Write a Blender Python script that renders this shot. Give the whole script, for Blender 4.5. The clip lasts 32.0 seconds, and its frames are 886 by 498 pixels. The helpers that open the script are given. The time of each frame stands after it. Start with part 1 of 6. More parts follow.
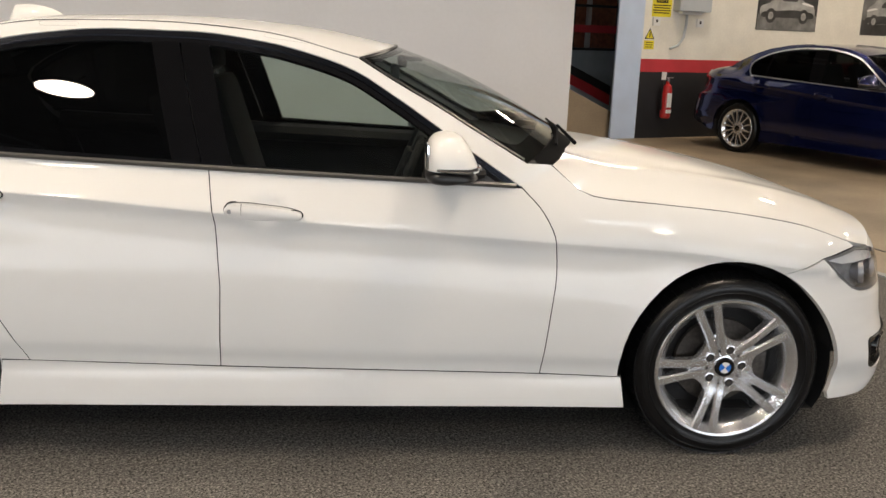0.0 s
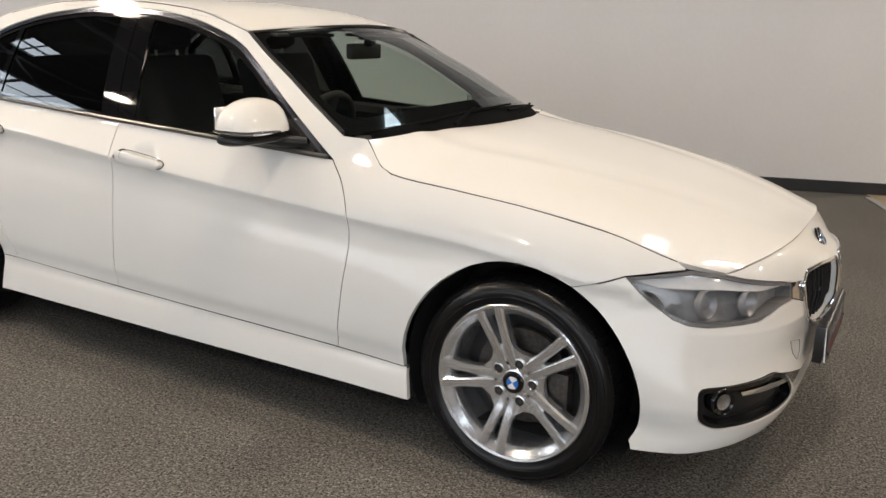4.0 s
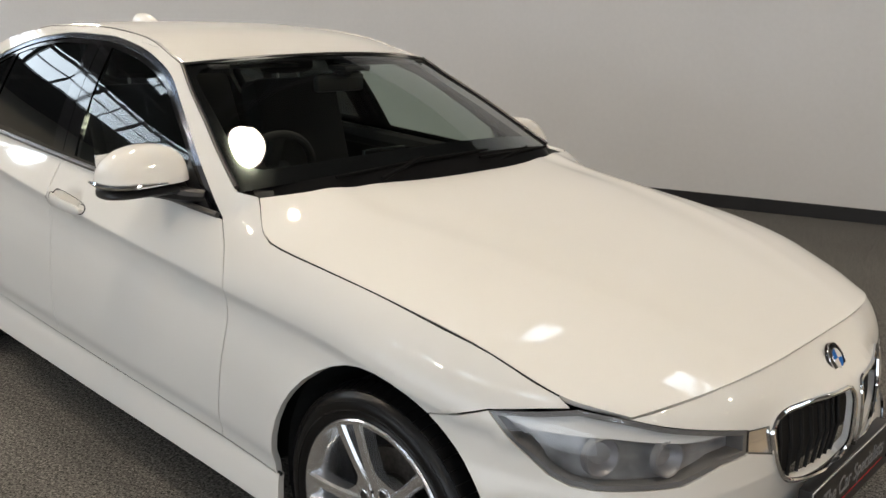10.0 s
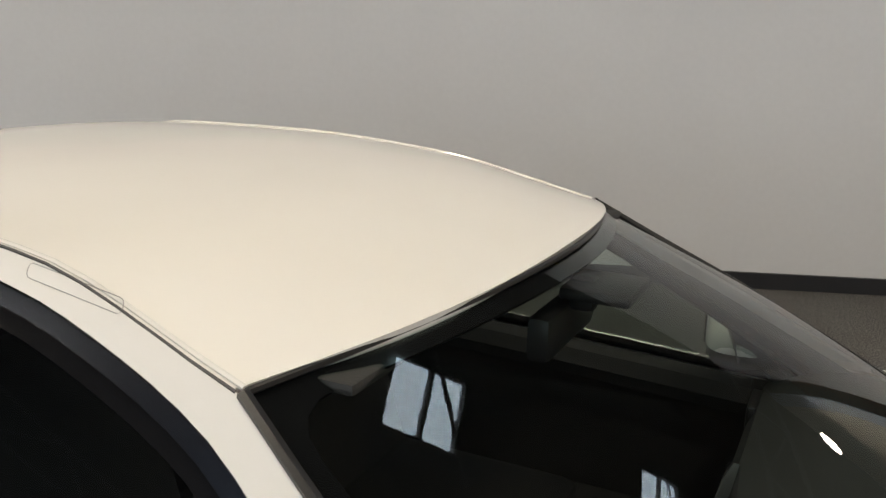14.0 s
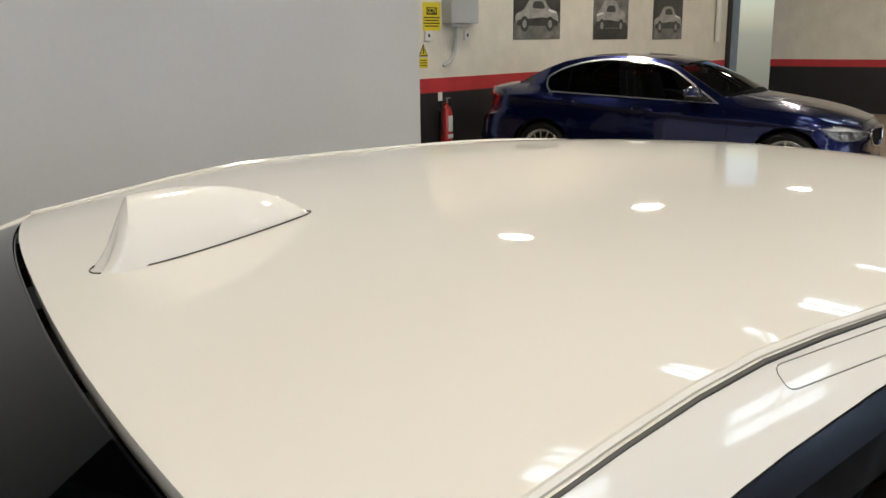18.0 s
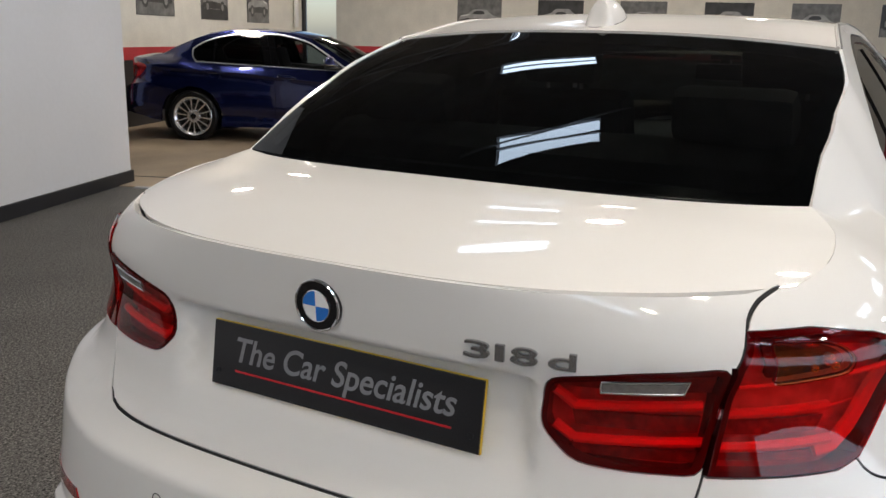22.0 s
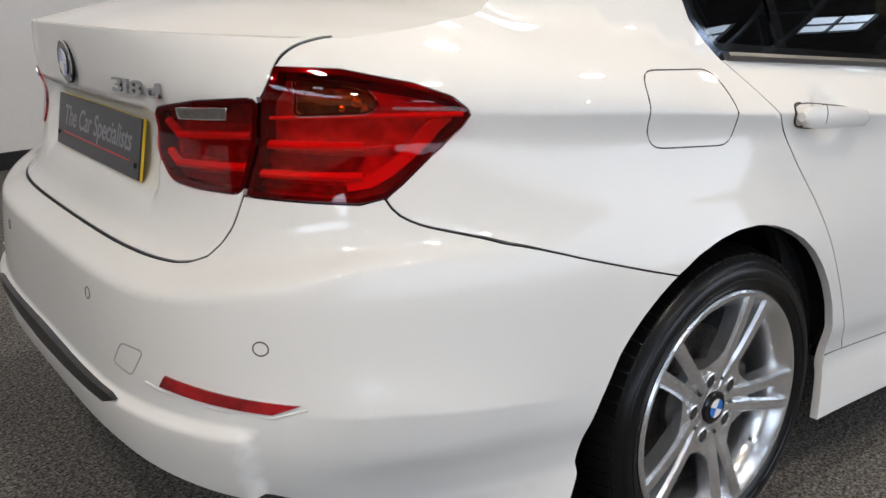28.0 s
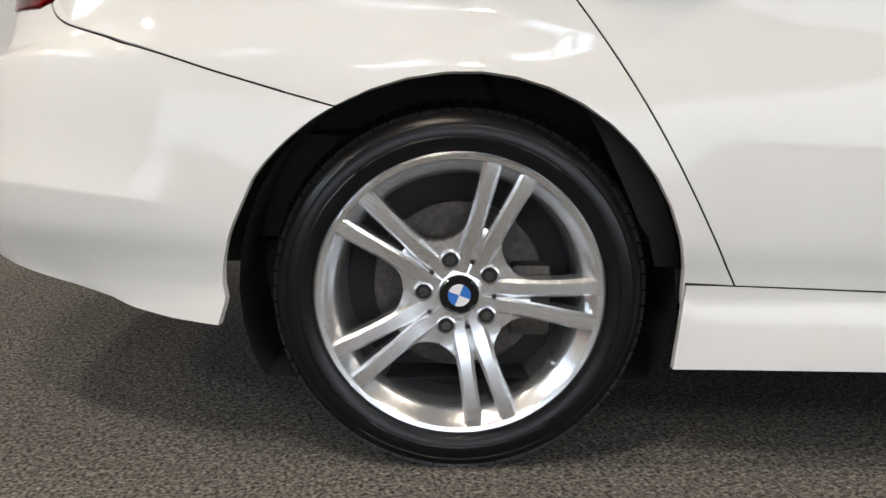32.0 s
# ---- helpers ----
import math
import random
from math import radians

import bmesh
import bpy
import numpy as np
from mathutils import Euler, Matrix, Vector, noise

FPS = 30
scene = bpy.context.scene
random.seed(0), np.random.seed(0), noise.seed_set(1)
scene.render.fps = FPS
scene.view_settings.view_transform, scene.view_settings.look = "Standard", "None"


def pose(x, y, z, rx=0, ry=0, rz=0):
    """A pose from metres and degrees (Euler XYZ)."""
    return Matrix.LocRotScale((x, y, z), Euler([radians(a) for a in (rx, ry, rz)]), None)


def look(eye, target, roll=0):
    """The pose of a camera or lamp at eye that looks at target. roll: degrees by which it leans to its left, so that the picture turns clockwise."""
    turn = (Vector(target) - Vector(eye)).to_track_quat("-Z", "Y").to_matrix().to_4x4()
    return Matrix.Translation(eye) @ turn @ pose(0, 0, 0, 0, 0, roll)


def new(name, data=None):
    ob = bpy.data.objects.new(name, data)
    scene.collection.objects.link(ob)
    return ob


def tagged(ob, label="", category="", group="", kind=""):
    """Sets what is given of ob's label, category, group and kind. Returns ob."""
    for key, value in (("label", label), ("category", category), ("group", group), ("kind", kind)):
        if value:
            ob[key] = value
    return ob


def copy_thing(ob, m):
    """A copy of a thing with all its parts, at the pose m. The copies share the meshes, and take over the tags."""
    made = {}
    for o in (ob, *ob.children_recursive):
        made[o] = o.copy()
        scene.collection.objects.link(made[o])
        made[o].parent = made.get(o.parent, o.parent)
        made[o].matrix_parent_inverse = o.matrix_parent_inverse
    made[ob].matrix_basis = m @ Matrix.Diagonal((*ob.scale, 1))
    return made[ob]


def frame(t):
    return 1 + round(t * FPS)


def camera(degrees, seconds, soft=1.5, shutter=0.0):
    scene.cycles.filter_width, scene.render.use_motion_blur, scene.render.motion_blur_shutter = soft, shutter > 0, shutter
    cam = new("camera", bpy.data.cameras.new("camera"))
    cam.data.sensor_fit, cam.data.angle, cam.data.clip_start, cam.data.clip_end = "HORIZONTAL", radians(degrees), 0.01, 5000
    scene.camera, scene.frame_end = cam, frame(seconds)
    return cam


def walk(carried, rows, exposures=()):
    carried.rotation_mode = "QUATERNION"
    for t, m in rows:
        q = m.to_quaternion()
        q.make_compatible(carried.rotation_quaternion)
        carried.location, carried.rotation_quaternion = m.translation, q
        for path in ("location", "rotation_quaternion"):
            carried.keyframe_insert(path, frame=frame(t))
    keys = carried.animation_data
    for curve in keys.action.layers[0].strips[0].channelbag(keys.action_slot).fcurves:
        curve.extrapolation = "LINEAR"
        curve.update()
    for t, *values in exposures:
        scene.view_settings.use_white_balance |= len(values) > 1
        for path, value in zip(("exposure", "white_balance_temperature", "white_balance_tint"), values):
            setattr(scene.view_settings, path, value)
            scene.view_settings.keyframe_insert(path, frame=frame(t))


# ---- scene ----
cam = camera(53.7, 32.0)
PATH = [
    (0, (0.196, -3.628, 1.426), (0.345, -1.693, 0.942), 1.9),
    (0.5, (0.495, -3.538, 1.419), (0.558, -1.6, 0.93), 1.9),
    (1, (0.779, -3.511, 1.413), (0.783, -1.572, 0.925), 1.8),
    (1.5, (1.074, -3.539, 1.415), (1.002, -1.6, 0.929), 2.0),
    (2, (1.338, -3.461, 1.391), (1.146, -1.531, 0.901), 2.1),
    (2.5, (1.588, -3.374, 1.402), (1.225, -1.47, 0.908), 2.2),
    (3, (1.851, -3.408, 1.396), (1.319, -1.542, 0.912), 2.5),
    (3.5, (2.136, -3.29, 1.378), (1.38, -1.506, 0.890), 2.3),
    (5.5, (3.099, -2.932, 1.445), (1.861, -1.45, 0.925), 2.1),
    (6, (3.273, -2.873, 1.461), (1.952, -1.461, 0.949), 2.2),
    (6.5, (3.443, -2.852, 1.487), (2.071, -1.49, 0.976), 2.0),
    (7, (3.494, -2.84, 1.491), (2.102, -1.499, 0.976), 2.0),
    (7.5, (3.503, -2.829, 1.479), (2.101, -1.497, 0.968), 2.0),
    (8, (3.506, -2.824, 1.475), (2.097, -1.499, 0.965), 2.0),
    (8.5, (3.46, -2.78, 1.482), (2.047, -1.461, 0.966), 1.9),
    (9, (3.243, -2.619, 1.495), (1.835, -1.299, 0.97), 1.7),
    (9.5, (3.035, -2.374, 1.488), (1.645, -1.035, 0.965), 1.4),
    (10, (2.794, -2.142, 1.515), (1.481, -0.726, 0.994), 1.7),
    (10.5, (2.558, -2.0, 1.577), (1.336, -0.504, 1.056), 1.4),
    (11, (2.247, -1.929, 1.61), (1.2, -0.299, 1.111), 1.6),
    (11.5, (2.018, -1.804, 1.629), (1.058, -0.123, 1.126), 1.5),
    (12, (1.729, -1.67, 1.643), (0.823, 0.042, 1.145), 1.4),
    (12.5, (1.37, -1.567, 1.627), (0.521, 0.18, 1.15), 1.0),
    (13, (1.121, -1.44, 1.617), (0.294, 0.323, 1.161), 0.4),
    (13.5, (0.876, -1.249, 1.624), (0.045, 0.514, 1.177), 0.1),
    (14, (0.624, -1.176, 1.664), (-0.218, 0.572, 1.174), 1.5),
    (14.5, (0.329, -1.127, 1.68), (-0.52, 0.618, 1.196), 1.1),
    (16.5, (-0.76, -1.008, 1.639), (-1.072, 0.915, 1.187), -1.1),
    (17, (-0.911, -0.898, 1.608), (-0.766, 1.05, 1.179), -1.6),
    (17.5, (-1.135, -0.91, 1.615), (-0.533, 0.943, 1.164), -0.9),
    (18, (-1.366, -0.866, 1.612), (-0.396, 0.82, 1.145), -0.7),
    (18.5, (-1.571, -0.749, 1.596), (-0.35, 0.761, 1.116), -0.0),
    (19, (-1.858, -0.751, 1.579), (-0.468, 0.606, 1.101), 0.1),
    (19.5, (-2.098, -0.714, 1.578), (-0.579, 0.495, 1.097), 0.2),
    (20, (-2.386, -0.667, 1.557), (-0.773, 0.411, 1.072), 1.0),
    (20.5, (-2.628, -0.681, 1.584), (-0.975, 0.335, 1.099), 1.2),
    (21, (-2.86, -0.694, 1.458), (-1.189, 0.298, 0.982), 0.7),
    (21.5, (-3.132, -0.774, 1.429), (-1.451, 0.201, 0.957), 0.9),
    (22, (-3.383, -0.78, 1.371), (-1.689, 0.172, 0.899), 1.2),
    (22.5, (-3.52, -0.787, 1.298), (-1.81, 0.138, 0.826), 1.4),
    (23, (-3.653, -0.827, 1.235), (-1.937, 0.085, 0.761), 1.5),
    (23.5, (-3.69, -0.825, 1.191), (-1.971, 0.078, 0.712), 1.6),
    (24, (-3.679, -0.837, 1.13), (-1.956, 0.059, 0.652), 1.7),
    (24.5, (-3.692, -0.836, 1.054), (-1.966, 0.054, 0.575), 1.7),
    (26.5, (-3.59, -1.101, 1.025), (-1.915, -0.126, 0.532), 2.1),
    (27, (-3.425, -1.332, 1.076), (-1.935, -0.113, 0.536), 1.5),
    (27.5, (-3.128, -1.521, 1.072), (-1.793, -0.132, 0.534), 1.3),
    (28, (-2.852, -1.806, 1.102), (-1.667, -0.288, 0.56), 1.5),
    (28.5, (-2.581, -2.014, 1.106), (-1.579, -0.369, 0.565), 1.5),
    (29, (-2.272, -2.177, 1.111), (-1.505, -0.408, 0.579), 1.2),
    (29.5, (-2.007, -2.39, 1.09), (-1.484, -0.528, 0.582), 1.0),
    (30, (-1.759, -2.401, 1.056), (-1.443, -0.491, 0.551), 1.1),
    (30.5, (-1.567, -2.383, 1.014), (-1.374, -0.457, 0.512), 1.1),
    (31, (-1.404, -2.395, 0.902), (-1.348, -0.448, 0.447), 0.7),
    (31.5, (-1.386, -2.386, 0.769), (-1.396, -0.424, 0.382), 0.6),
    (32, (-1.432, -2.347, 0.731), (-1.435, -0.394, 0.3), 0.6),
]
# seconds, stops, kelvin, tint
EXPOSURE = (
    (0, 0.04, 6950, 15), (1, 0.0, 6900, 15), (3, 0.05, 6850, 15), (6, -0.02, 6800, 14), (8, -0.08, 6750, 14), (9, -0.03, 6750, 13), (10, -0.22, 6700, 12), (11, -0.33, 6700, 11), (12, -0.22, 6650, 11), (13.2, 0.02, 6650, 12), (14, -0.25, 6650, 11), (15, -0.32, 6600, 11),
    (17, -0.52, 6550, 11), (18, -0.30, 6500, 10), (19, 0.10, 6400, 11), (20, 0.75, 6200, 11), (21, 0.15, 6300, 12), (22, -0.05, 6150, 14), (23, 0.22, 6050, 15), (25, 0.28, 6050, 16), (27, 0.25, 6100, 16), (28, 0.0, 6200, 14), (29, -0.10, 6250, 14), (30, -0.13, 6350, 14), (31, -0.08, 6500, 13), (32, 0.24, 6600, 13),
)
walk(cam, [(t, look(eye, target, roll)) for t, eye, target, roll in PATH], EXPOSURE)

from mathutils.geometry import delaunay_2d_cdt

# ---- world and light ----
LAMP_WATTS = 56
world = bpy.data.worlds.new("world")
scene.world = world
world.use_nodes = True
wn = world.node_tree.nodes
sky = wn.new("ShaderNodeTexSky")
sky.sky_type, sky.sun_disc, sky.sun_elevation, sky.sun_rotation = "NISHITA", False, radians(40), radians(200)
world.node_tree.links.new(sky.outputs["Color"], wn["Background"].inputs["Color"])
wn["Background"].inputs["Strength"].default_value = 0.12


# ---- materials ----
def material(name, colour, rough=0.5, metal=0.0, coat=0.0, spec=0.5, grain=0.0, grain_size=200.0, bump=0.0, bump_size=300.0, stain_shade=0.0, stain_shade_size=3.0, fleck=0.0, fleck_size=60.0):
    m = bpy.data.materials.new(name)
    m.use_nodes = True
    nt = m.node_tree
    b = nt.nodes["Principled BSDF"]
    b.inputs["Base Color"].default_value = (*colour, 1)
    b.inputs["Roughness"].default_value = rough
    b.inputs["Metallic"].default_value = metal
    b.inputs["Coat Weight"].default_value = coat
    b.inputs["Coat Roughness"].default_value = 0.03
    b.inputs["Specular IOR Level"].default_value = spec
    tc = nt.nodes.new("ShaderNodeTexCoord")

    def tex(size, detail, rough=0.5):
        n = nt.nodes.new("ShaderNodeTexNoise")
        n.inputs["Roughness"].default_value = rough
        n.inputs["Scale"].default_value, n.inputs["Detail"].default_value = size, detail
        nt.links.new(tc.outputs["Object"], n.inputs["Vector"])
        return n.outputs["Fac"]

    out = None
    for amount, size, detail in ((grain, grain_size, 2), (fleck, fleck_size, 5.5), (stain_shade, stain_shade_size, 5)):
        if amount:
            r = nt.nodes.new("ShaderNodeMapRange")
            r.inputs["From Min"].default_value, r.inputs["From Max"].default_value = 0.3, 0.7
            r.inputs["To Min"].default_value, r.inputs["To Max"].default_value = 1 - amount, 1 + amount
            nt.links.new(tex(size, detail, 0.85 if detail == 5.5 else 0.5), r.inputs["Value"])
            mix = nt.nodes.new("ShaderNodeVectorMath")
            mix.operation = "SCALE"
            if out is None:
                mix.inputs[0].default_value = colour
            else:
                nt.links.new(out, mix.inputs[0])
            nt.links.new(r.outputs[0], mix.inputs["Scale"])
            out = mix.outputs[0]
    if out is not None:
        nt.links.new(out, b.inputs["Base Color"])
    if bump:
        k = nt.nodes.new("ShaderNodeBump")
        k.inputs["Strength"].default_value, k.inputs["Distance"].default_value = bump, 0.004
        nt.links.new(tex(bump_size, 3), k.inputs["Height"])
        nt.links.new(k.outputs[0], b.inputs["Normal"])
    return m


def glass(name, tint, gloss=1.5):
    m = bpy.data.materials.new(name)
    m.use_nodes = True
    nt = m.node_tree
    nt.nodes.remove(nt.nodes["Principled BSDF"])
    t, g, w, mix = (nt.nodes.new("ShaderNode" + k) for k in ("BsdfTransparent", "BsdfGlossy", "LayerWeight", "MixShader"))
    p, f = nt.nodes.new("ShaderNodeMath"), nt.nodes.new("ShaderNodeMath")
    t.inputs["Color"].default_value = (*tint, 1)
    g.inputs["Roughness"].default_value = 0.0
    # gloss by angle, alike from both sides of the pane
    base = ((gloss - 1) / (gloss + 1)) ** 2
    w.inputs["Blend"].default_value = 0.5
    p.operation, f.operation = "POWER", "MULTIPLY_ADD"
    p.inputs[1].default_value = 5
    f.inputs[1].default_value, f.inputs[2].default_value = 1 - base, base
    nt.links.new(w.outputs["Facing"], p.inputs[0])
    nt.links.new(p.outputs[0], f.inputs[0])
    nt.links.new(f.outputs[0], mix.inputs[0])
    nt.links.new(t.outputs[0], mix.inputs[1])
    nt.links.new(g.outputs[0], mix.inputs[2])
    nt.links.new(mix.outputs[0], nt.nodes["Material Output"].inputs["Surface"])
    return m


def glow(name, colour, strength):
    m = bpy.data.materials.new(name)
    m.use_nodes = True
    b = m.node_tree.nodes["Principled BSDF"]
    b.inputs["Base Color"].default_value = (*colour, 1)
    b.inputs["Emission Color"].default_value = (*colour, 1)
    b.inputs["Emission Strength"].default_value = strength
    return m


WHITE = material("white_paint", (0.745, 0.732, 0.705), 0.5, coat=0.85, spec=0.25, stain_shade=0.012, stain_shade_size=2.0)
BLUE = material("blue_paint", (0.004, 0.009, 0.070), 0.24, metal=0.8, coat=1.0, grain=0.15, grain_size=900)
RUBBER = material("tyre_rubber", (0.005, 0.005, 0.0055), 0.28, spec=0.3, grain=0.2, grain_size=60, bump=0.1, bump_size=200)
TRIM = material("black_trim", (0.012, 0.012, 0.013), 0.35)
MATT = material("matt_black", (0.01, 0.01, 0.011), 0.8)
DISC = material("brake_steel", (0.065, 0.058, 0.052), 0.5, metal=0.6, grain=0.25, grain_size=90, stain_shade=0.3, stain_shade_size=20)
SURROUND = material("window_frame_black", (0.11, 0.12, 0.15), 0.16, metal=1.0)
SEAMLIGHT = material("seam_light_grey", (0.30, 0.30, 0.295), 0.6)
COWL = material("cowl_black", (0.004, 0.004, 0.0045), 0.75, spec=0.06, grain=0.3, grain_size=300)
GLOSSBLACK = material("gloss_black", (0.006, 0.006, 0.007), 0.06)
PILLARBLACK = material("pillar_gloss_black", (0.004, 0.004, 0.0045), 0.04, spec=0.3)
CHROME = material("chrome", (0.82, 0.83, 0.85), 0.08, metal=1.0)
ALLOY = material("silver_alloy", (0.74, 0.75, 0.77), 0.24, metal=0.9, coat=0.3, grain=0.04, grain_size=500)
STEEL = material("brushed_steel", (0.35, 0.34, 0.33), 0.38, metal=0.9, grain=0.15, grain_size=120)
CABIN = material("cabin_black", (0.006, 0.006, 0.0065), 0.75, grain=0.25, grain_size=150, bump=0.1)
DASH = material("dash_grey", (0.017, 0.018, 0.0178), 0.6, grain=0.2, grain_size=260, bump=0.15, bump_size=400)
CLOTH = material("seat_cloth", (0.006, 0.006, 0.0065), 0.9, grain=0.3, grain_size=300, bump=0.2)
CLEAR = glass("clear_glass", (0.66, 0.73, 0.695))
TINTED = glass("privacy_glass", (0.05, 0.055, 0.055))
TINTED_REAR = glass("green_privacy_glass", (0.07, 0.085, 0.08))
TINTED_FRONT = glass("smoked_glass", (0.42, 0.45, 0.45))
SATIN = material("satin_trim", (0.13, 0.125, 0.12), 0.3, metal=0.6)
SATINLIGHT = material("satin_chrome", (0.62, 0.62, 0.63), 0.3, metal=0.8)
SEAM = material("seam_grey", (0.06, 0.06, 0.06), 0.6)
LENS = glass("headlight_glass", (0.86, 0.87, 0.88), 1.6)
RED = material("red_lens", (0.28, 0.004, 0.007), 0.06, coat=1.0, grain=0.25, grain_size=40, stain_shade=0.35, stain_shade_size=9)
AMBER = material("amber_reflector", (0.85, 0.40, 0.08), 0.12, metal=0.8)
BADGEBLUE = material("badge_blue", (0.02, 0.16, 0.55), 0.25, coat=1.0)
BADGEWHITE = material("badge_white", (0.8, 0.8, 0.8), 0.25, coat=1.0)


# ---- small builders ----
def spl(*k):
    """A smooth curve through knots x, y, x, y, ... with no overshoot."""
    xs, ys = np.array(k[0::2], float), np.array(k[1::2], float)
    h, d = np.diff(xs), np.diff(ys) / np.diff(xs)
    m = np.zeros(len(xs))
    for i in range(1, len(xs) - 1):
        if d[i - 1] * d[i] > 0:
            w1, w2 = 2 * h[i] + h[i - 1], h[i] + 2 * h[i - 1]
            m[i] = (w1 + w2) / (w1 / d[i - 1] + w2 / d[i])
    m[0], m[-1] = d[0], d[-1]

    def f(x):
        x = np.clip(np.asarray(x, float), xs[0], xs[-1])
        i = np.clip(np.searchsorted(xs, x) - 1, 0, len(h) - 1)
        t = (x - xs[i]) / h[i]
        return ((1 + 2 * t) * (1 - t) ** 2 * ys[i] + t * (1 - t) ** 2 * h[i] * m[i]
                + t * t * (3 - 2 * t) * ys[i + 1] + t * t * (t - 1) * h[i] * m[i + 1])

    return f


def link(name, me, mat, parent=None, label=""):
    ob = new(name, me)
    for m in mat if isinstance(mat, (list, tuple)) else [mat]:
        me.materials.append(m)
    ob.parent = parent
    return tagged(ob, label)


def part(name, bm, mat, parent=None, label="", smooth=True):
    me = bpy.data.meshes.new(name)
    bmesh.ops.recalc_face_normals(bm, faces=bm.faces)
    bm.to_mesh(me)
    bm.free()
    if smooth:
        me.shade_smooth()
        me.set_sharp_from_angle(angle=radians(35))
    return link(name, me, mat, parent, label)


def empty(name, label="", category="", group="", kind="", m=None):
    ob = new(name)
    ob.empty_display_size = 0.1
    if m is not None:
        ob.matrix_world = m
    return tagged(ob, label, category, group, kind)


def box(bm, cx, cy, cz, sx, sy, sz, bevel=0.0, m=None):
    g = bmesh.ops.create_cube(bm, size=1, matrix=(m or Matrix()) @ Matrix.Translation((cx, cy, cz)) @ Matrix.Diagonal((sx, sy, sz, 1)))
    if bevel:
        es = list({e for v in g["verts"] for e in v.link_edges})
        bmesh.ops.bevel(bm, geom=es, offset=bevel, segments=2, affect="EDGES", profile=0.6)
    return bm


def boxes(*rows, bevel=0.0):
    bm = bmesh.new()
    for r in rows:
        box(bm, *r, bevel=bevel)
    return bm


def tube(bm, pts, r, sides=8):
    """A round bar along points; r is one radius or one for each point."""
    pts = [Vector(p) for p in pts]
    rs = list(r) if isinstance(r, (list, tuple)) else [r] * len(pts)
    rings = []
    for i, p in enumerate(pts):
        d = (pts[min(i + 1, len(pts) - 1)] - pts[max(i - 1, 0)]).normalized()
        a = d.orthogonal().normalized() if not rings else (rings[-1][1] - d * rings[-1][1].dot(d)).normalized()
        b = d.cross(a)
        rings.append(([bm.verts.new(p + rs[i] * (math.cos(2 * math.pi * k / sides) * a + math.sin(2 * math.pi * k / sides) * b)) for k in range(sides)], a))
    for (q, _), (w, _) in zip(rings, rings[1:]):
        for k in range(sides):
            bm.faces.new((q[k], q[(k + 1) % sides], w[(k + 1) % sides], w[k]))
    bm.faces.new(list(reversed(rings[0][0])))
    bm.faces.new(rings[-1][0])
    return bm


def lathe(prof, sides=64, axis="y"):
    """Turns a profile of (radius, along) round an axis."""
    bm = bmesh.new()
    rings = []
    for r, a in prof:
        ring = []
        for k in range(sides):
            c, s = math.cos(2 * math.pi * k / sides), math.sin(2 * math.pi * k / sides)
            ring.append(bm.verts.new((r * c, a, r * s) if axis == "y" else (r * c, r * s, a)))
        rings.append(ring)
    for q, w in zip(rings, rings[1:]):
        for k in range(sides):
            bm.faces.new((q[k], q[(k + 1) % sides], w[(k + 1) % sides], w[k]))
    return bm


def inside(px, py, poly):
    n, c = len(poly), np.zeros(len(px), bool)
    for i in range(n):
        (x1, y1), (x2, y2) = poly[i], poly[i - 1]
        if y1 != y2:
            c ^= ((y1 > py) != (y2 > py)) & (px < (x2 - x1) * (py - y1) / (y2 - y1) + x1)
    return c


def dense(poly, step):
    out = []
    for a, b in zip(poly, poly[1:] + poly[:1]):
        n = max(1, int(math.hypot(b[0] - a[0], b[1] - a[1]) / step + 0.5))
        out += [(a[0] + (b[0] - a[0]) * i / n, a[1] + (b[1] - a[1]) * i / n) for i in range(n)]
    return out


def open_line(pts, step):
    """Points along a line that is not closed."""
    out = []
    for a, b in zip(pts, pts[1:]):
        n = max(1, int(math.hypot(b[0] - a[0], b[1] - a[1]) / step + 0.5))
        out += [(a[0] + (b[0] - a[0]) * i / n, a[1] + (b[1] - a[1]) * i / n) for i in range(n)]
    return out + [tuple(pts[-1])]


def shrink(poly, d):
    """Moves an outline inwards by d."""
    area = sum(a[0] * b[1] - b[0] * a[1] for a, b in zip(poly, poly[1:] + poly[:1]))
    sg = 1 if area > 0 else -1
    out = []
    for i, p in enumerate(poly):
        a, b = poly[i - 1], poly[(i + 1) % len(poly)]
        n1 = Vector((-(p[1] - a[1]), p[0] - a[0])).normalized() * sg
        n2 = Vector((-(b[1] - p[1]), b[0] - p[0])).normalized() * sg
        n = n1 + n2
        n = n / max(n.length_squared / 2, 0.5)
        out.append((p[0] + n[0] * d, p[1] + n[1] * d))
    return out


def rounded(poly, r, k=4):
    """Cuts the corners of an outline round."""
    out = []
    for i, p in enumerate(poly):
        a, b, p = Vector(poly[i - 1]), Vector(poly[(i + 1) % len(poly)]), Vector(p)
        ra, rb = min(r, (a - p).length * 0.45), min(r, (b - p).length * 0.45)
        q, w = p + (a - p).normalized() * ra, p + (b - p).normalized() * rb
        for j in range(k + 1):
            t = j / k
            out.append(tuple((1 - t) ** 2 * q + 2 * t * (1 - t) * p + t * t * w))
    return out


